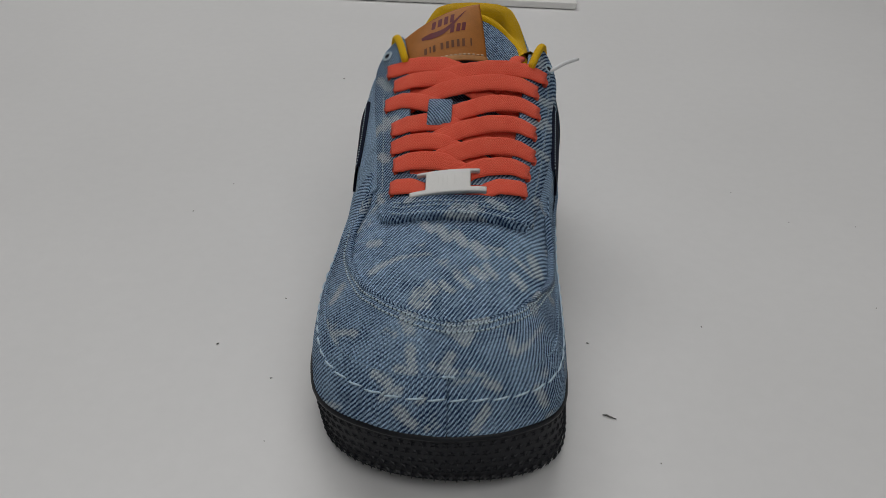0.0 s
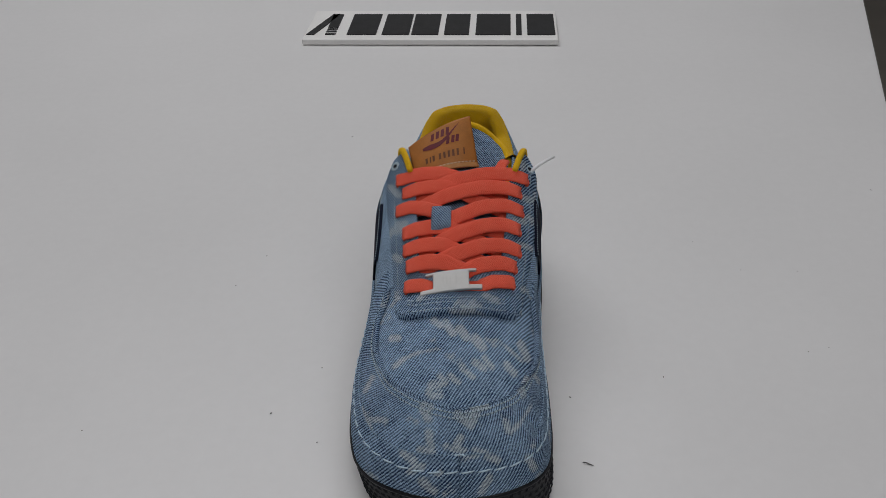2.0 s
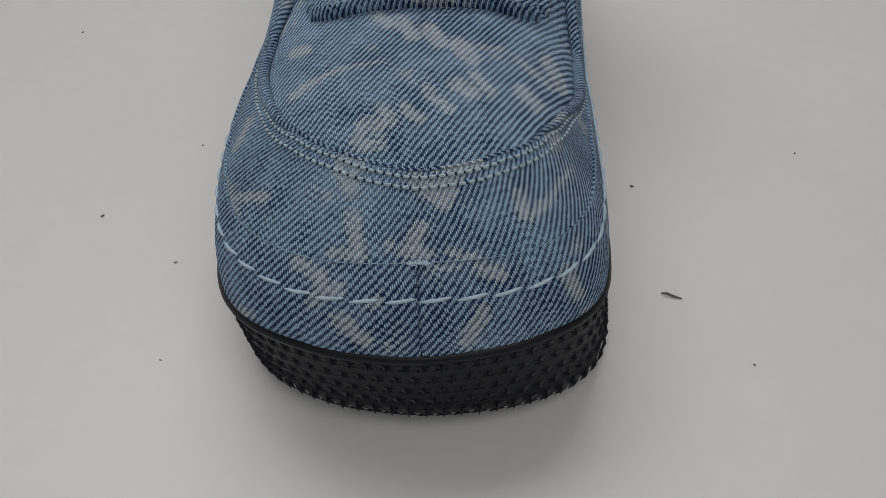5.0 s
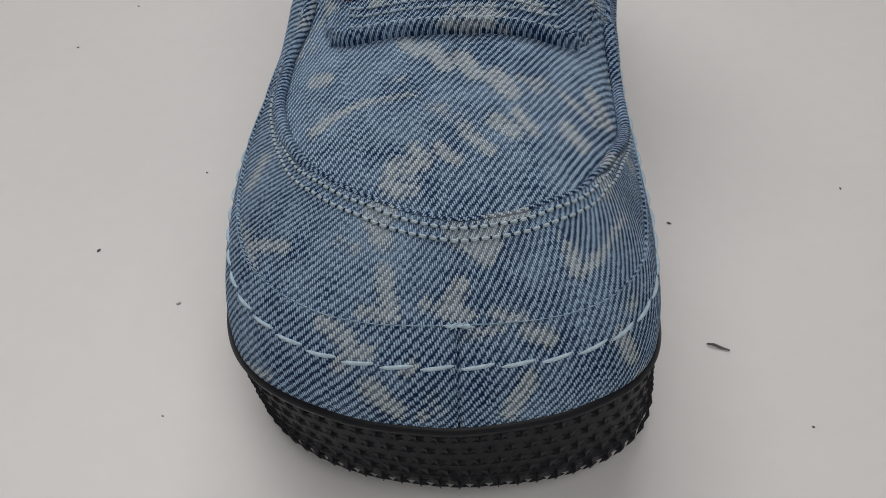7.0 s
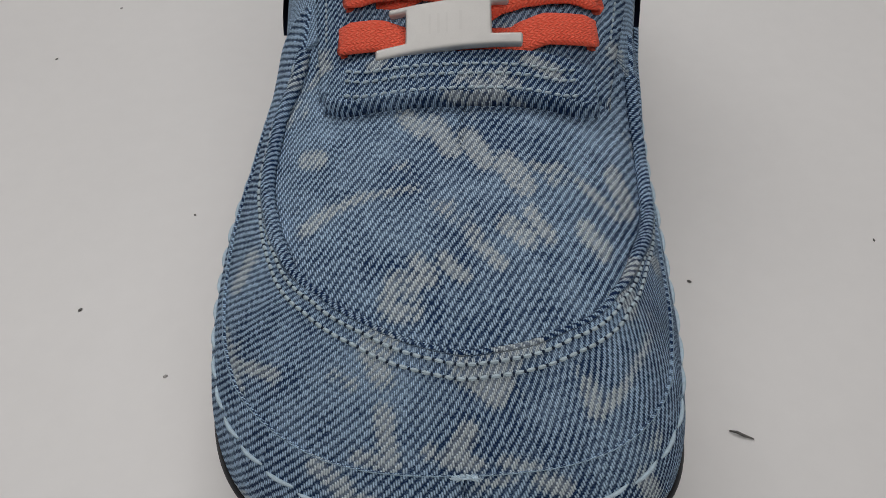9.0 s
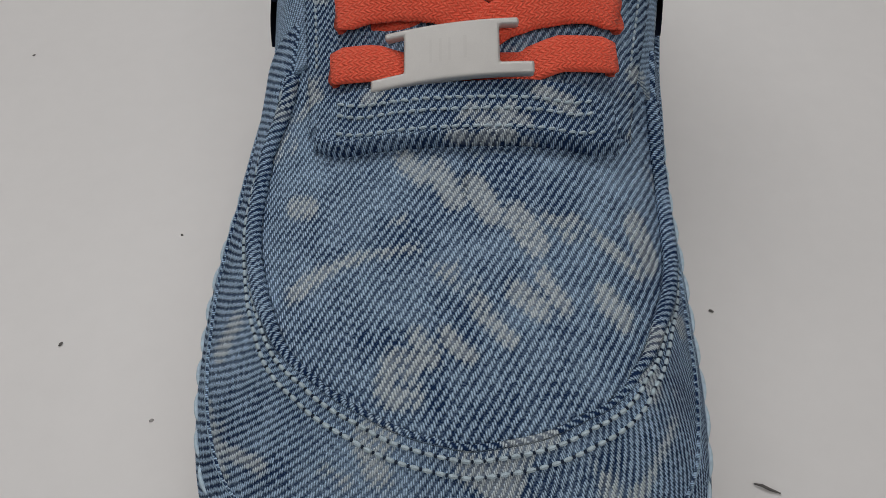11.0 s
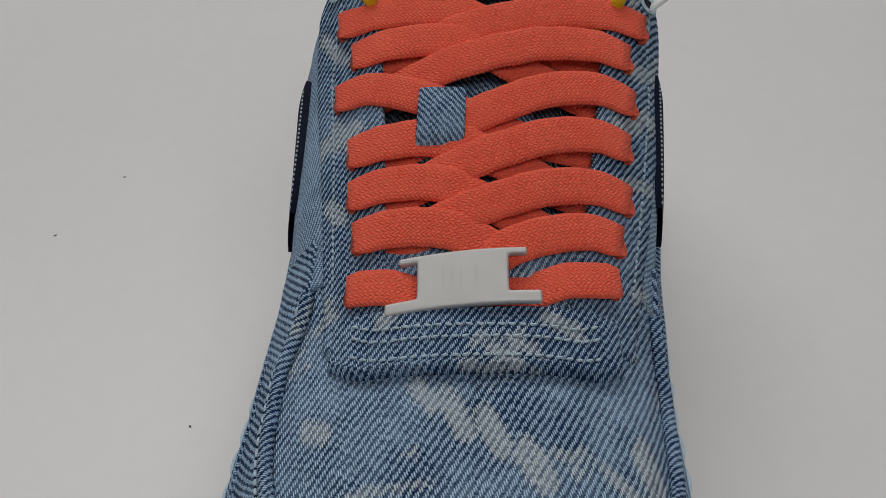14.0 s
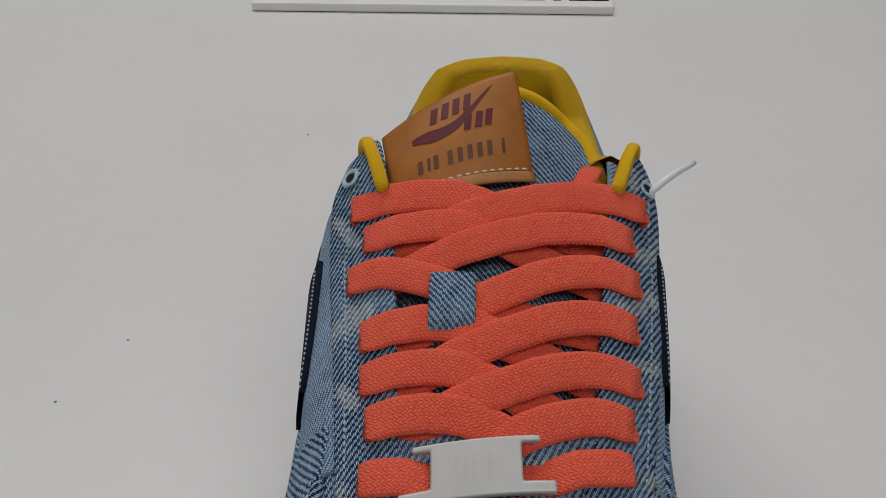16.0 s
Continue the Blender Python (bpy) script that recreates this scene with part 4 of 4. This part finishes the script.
# stitching along the seams
def seam_stitches():
    s0, s1 = side_of(0.118, False), side_of(0.118, True)
    gap_shade = bmesh.new()
    for shift in (-0.024, -0.068):
        bm = bmesh.new()

        def line(t, shift=shift):
            s = s0 + (s1 - s0) * t
            return surface(s, u_psi(s) + shift * (1 - 0.45 * min(1.0, max(0.0, (abs(s) - 0.05) / 0.05))), 0.0023)
        stitch_line(bm, line, 96, 0.70, 0.00042)
        part("guard_stitching", bm, TINY_THREAD, shoe, "pale double stitching", False)
        # dark dashes in the gaps: shade of the needle holes, put in as colour
        for i in range(96):
            a = line((i + 0.76) / 96)
            b = line((i + 0.94) / 96)
            tube(gap_shade, [a, (a + b) / 2, b], [0.00025, 0.00042, 0.00025], 6)
    tagged(part("stitch_gap_shade", gap_shade, STITCH_SHADE, shoe, "dark dashes between the stitches in place of shade in the needle holes", False), kind="stuff")
    # pale raw edge along the top of the band, and the frayed knot at the toe seam
    for sa, sb in ((-0.19, -0.0004), (0.0004, 0.19)):
        bm = bmesh.new()
        pts = [surface(sa + (sb - sa) * k / 160, band_psi(sa + (sb - sa) * k / 160) - 0.002, 0.0028) for k in range(161)]
        tube(bm, pts, [0.00010 + 0.00005 * math.sin(k * 2.4) * math.sin(k * 0.7) for k in range(161)], 6)
        part("band_edge", bm, RAW_EDGE, shoe, "pale raw edge of the denim band", False)
    rng = random.Random(5)
    bm = bmesh.new()
    for k in range(26):
        s = rng.uniform(-0.0022, 0.0026)
        q = surface(s, band_psi(s) - 0.004, 0.0030)
        d = Vector((rng.uniform(-1, 1), rng.uniform(-0.6, 0.2), rng.uniform(-0.5, 0.7))) * 0.0014
        tube(bm, [q - d * 0.5, q + Vector((0, -0.0004, 0.0002)), q + d], [0.0002, 0.00028, 0.0001], 5)
    part("frayed_knot", bm, THREAD, shoe, "small pale frayed knot at the toe seam", False)
    # long hand stitches in the sole band, each one apart
    step = 0.0083
    for k in range(-20, 20):
        s0 = k * step + 0.0006
        bm = bmesh.new()
        pts = []
        for i in range(9):
            s = s0 + (step - 0.0014) * i / 8
            z = float(np.interp(abs(s), [0, 0.05, 0.1, 0.2], [0.0462, 0.0445, 0.0425, 0.040]))
            pts.append(surface(s, psi_at_height(s, z + 0.0006 * (i / 8 - 0.5)), 0.0027 + 0.0003 * math.sin(i / 8 * math.pi)))
        tube(bm, pts, [0.0002, 0.00034, 0.00042, 0.00046, 0.00042, 0.00046, 0.00042, 0.00034, 0.0002], 7)
        part("long_stitch", bm, THREAD, shoe)


seam_stitches()


# ------------------------------------------------------------ sign on the table
def sign():
    th = 0.007
    base_ = tagged(new("sign_board"), "white sign board with black lettering blocks lying on the table", "sign")
    bm = bmesh.new()
    box(bm, -0.1455, 0.1455, 0.0, 0.092, 0.0, th, 0.0012)
    part("board", bm, SIGN_WHITE, base_, smooth=False)

    def block(x0, x1, y0=0.013, y1=0.078, slant=0.0):
        bm = bmesh.new()
        box(bm, x0, x1, y0, y1, th - 0.0005, th + 0.0010)
        for v in bm.verts:
            v.co.x += slant * (v.co.y - y0) / (y1 - y0)
        part("letter_block", bm, SIGN_BLACK, base_, smooth=False)
    block(-0.143, -0.134, slant=0.021)
    block(-0.121, -0.109, 0.035, 0.078)
    block(-0.121, -0.109, 0.013, 0.017)
    block(-0.121, -0.109, 0.021, 0.025)
    block(-0.121, -0.109, 0.029, 0.032)
    for x0, x1 in ((-0.096, -0.062), (-0.0555, -0.024), (-0.0215, 0.0095), (0.016, 0.0445), (0.052, 0.092), (0.0983, 0.1046), (0.111, 0.1425)):
        block(x0, x1)
    base_.matrix_world = pose(-0.010, 0.648, 0.0005, 0, 0, -4.9)


sign()


# ------------------------------------------------------------ dust on the table
def speck(x, y, r, pale, k):
    r *= 0.6
    rng = random.Random(k)
    bm = bmesh.new()
    bmesh.ops.create_icosphere(bm, subdivisions=1, radius=1.0)
    for v in bm.verts:
        v.co *= 1 + rng.uniform(-0.35, 0.35)
        v.co.x *= r * 1.5
        v.co.y *= r
        v.co.z *= r * 0.5
    ob = part("dust_speck", bm, DUST_PALE if pale else DUST)
    ob.matrix_world = pose(x, y, r * 0.3, 0, 0, rng.uniform(0, 180))
    tagged(ob, "tiny grey dust speck on the table" if pale else "tiny dark dust speck on the table", "dust", "specks on the table")


for k, (x, y, r, pale) in enumerate(((-0.152, 0.217, 0.0007, 0), (-0.082, 0.130, 0.0006, 0), (-0.1087, 0.0925, 0.0009, 0), (-0.218, 0.084, 0.0007, 0), (0.184, 0.252, 0.0007, 1), (0.129, 0.112, 0.0006, 0), (0.0695, 0.0975, 0.0009, 0), (0.225, 0.130, 0.0007, 0), (0.239, 0.133, 0.0006, 1), (0.346, 0.316, 0.001, 1), (-0.083, 0.436, 0.0012, 1), (-0.135, 0.252, 0.0008, 1), (-0.079, 0.069, 0.0008, 1), (0.248, 0.212, 0.0007, 1), (0.209, 0.216, 0.0006, 1), (0.089, 0.021, 0.0005, 0), (-0.075, 0.030, 0.0006, 1))):
    speck(x, y, r, pale, k)


def lint():
    bm = bmesh.new()
    pts = [Vector((-0.0028, 0.0012, 0.0004)), Vector((-0.0012, 0.0005, 0.0009)), Vector((0.0004, -0.0003, 0.0006)), Vector((0.0028, -0.0013, 0.0004))]
    tube(bm, pts, [0.0002, 0.0004, 0.0004, 0.0002], 6)
    ob = part("lint", bm, DUST)
    ob.matrix_world = pose(0.072, 0.047, 0, 0, 0, 0)
    tagged(ob, "short dark strand of lint on the table", "lint")


lint()

# ------------------------------------------------------------ studs of the sole, last
def studs():
    bm = bmesh.new()
    r, h = 0.0026, 0.0010
    tip = bm.verts.new((0, 0, h))
    ring = []
    for k in range(12):
        a, q = math.pi * k / 6 + math.pi / 2, r if k % 2 == 0 else r * 0.36
        ring.append(bm.verts.new((q * math.cos(a), q * math.sin(a), 0.0001 if k % 2 == 0 else 0.0)))
    for k in range(12):
        bm.faces.new((tip, ring[k], ring[(k + 1) % 12]))
    me = bpy.data.meshes.new("stud")
    bm.to_mesh(me)
    bm.free()
    me.materials.append(RUBBER)
    step = 0.0043
    for row in range(5):
        f = 0.135 + row * 0.167
        for k in range(-30, 30):
            s = (k + 0.5 * (row % 2)) * step
            bx, by, out, high, low = sole_frame(s)
            m = Matrix.Identity(4)
            m.col[0] = (-out.y, out.x, 0, 0)
            m.col[1] = (0, 0, 1, 0)
            m.col[2] = (*out, 0)
            m.col[3] = (*(Vector((bx, by, low + (high - low) * f)) + out * (0.0021 - sole_inset(s, f))), 1)
            ob = new("stud", me)
            ob.parent = SOLE
            ob.matrix_basis = m


studs()
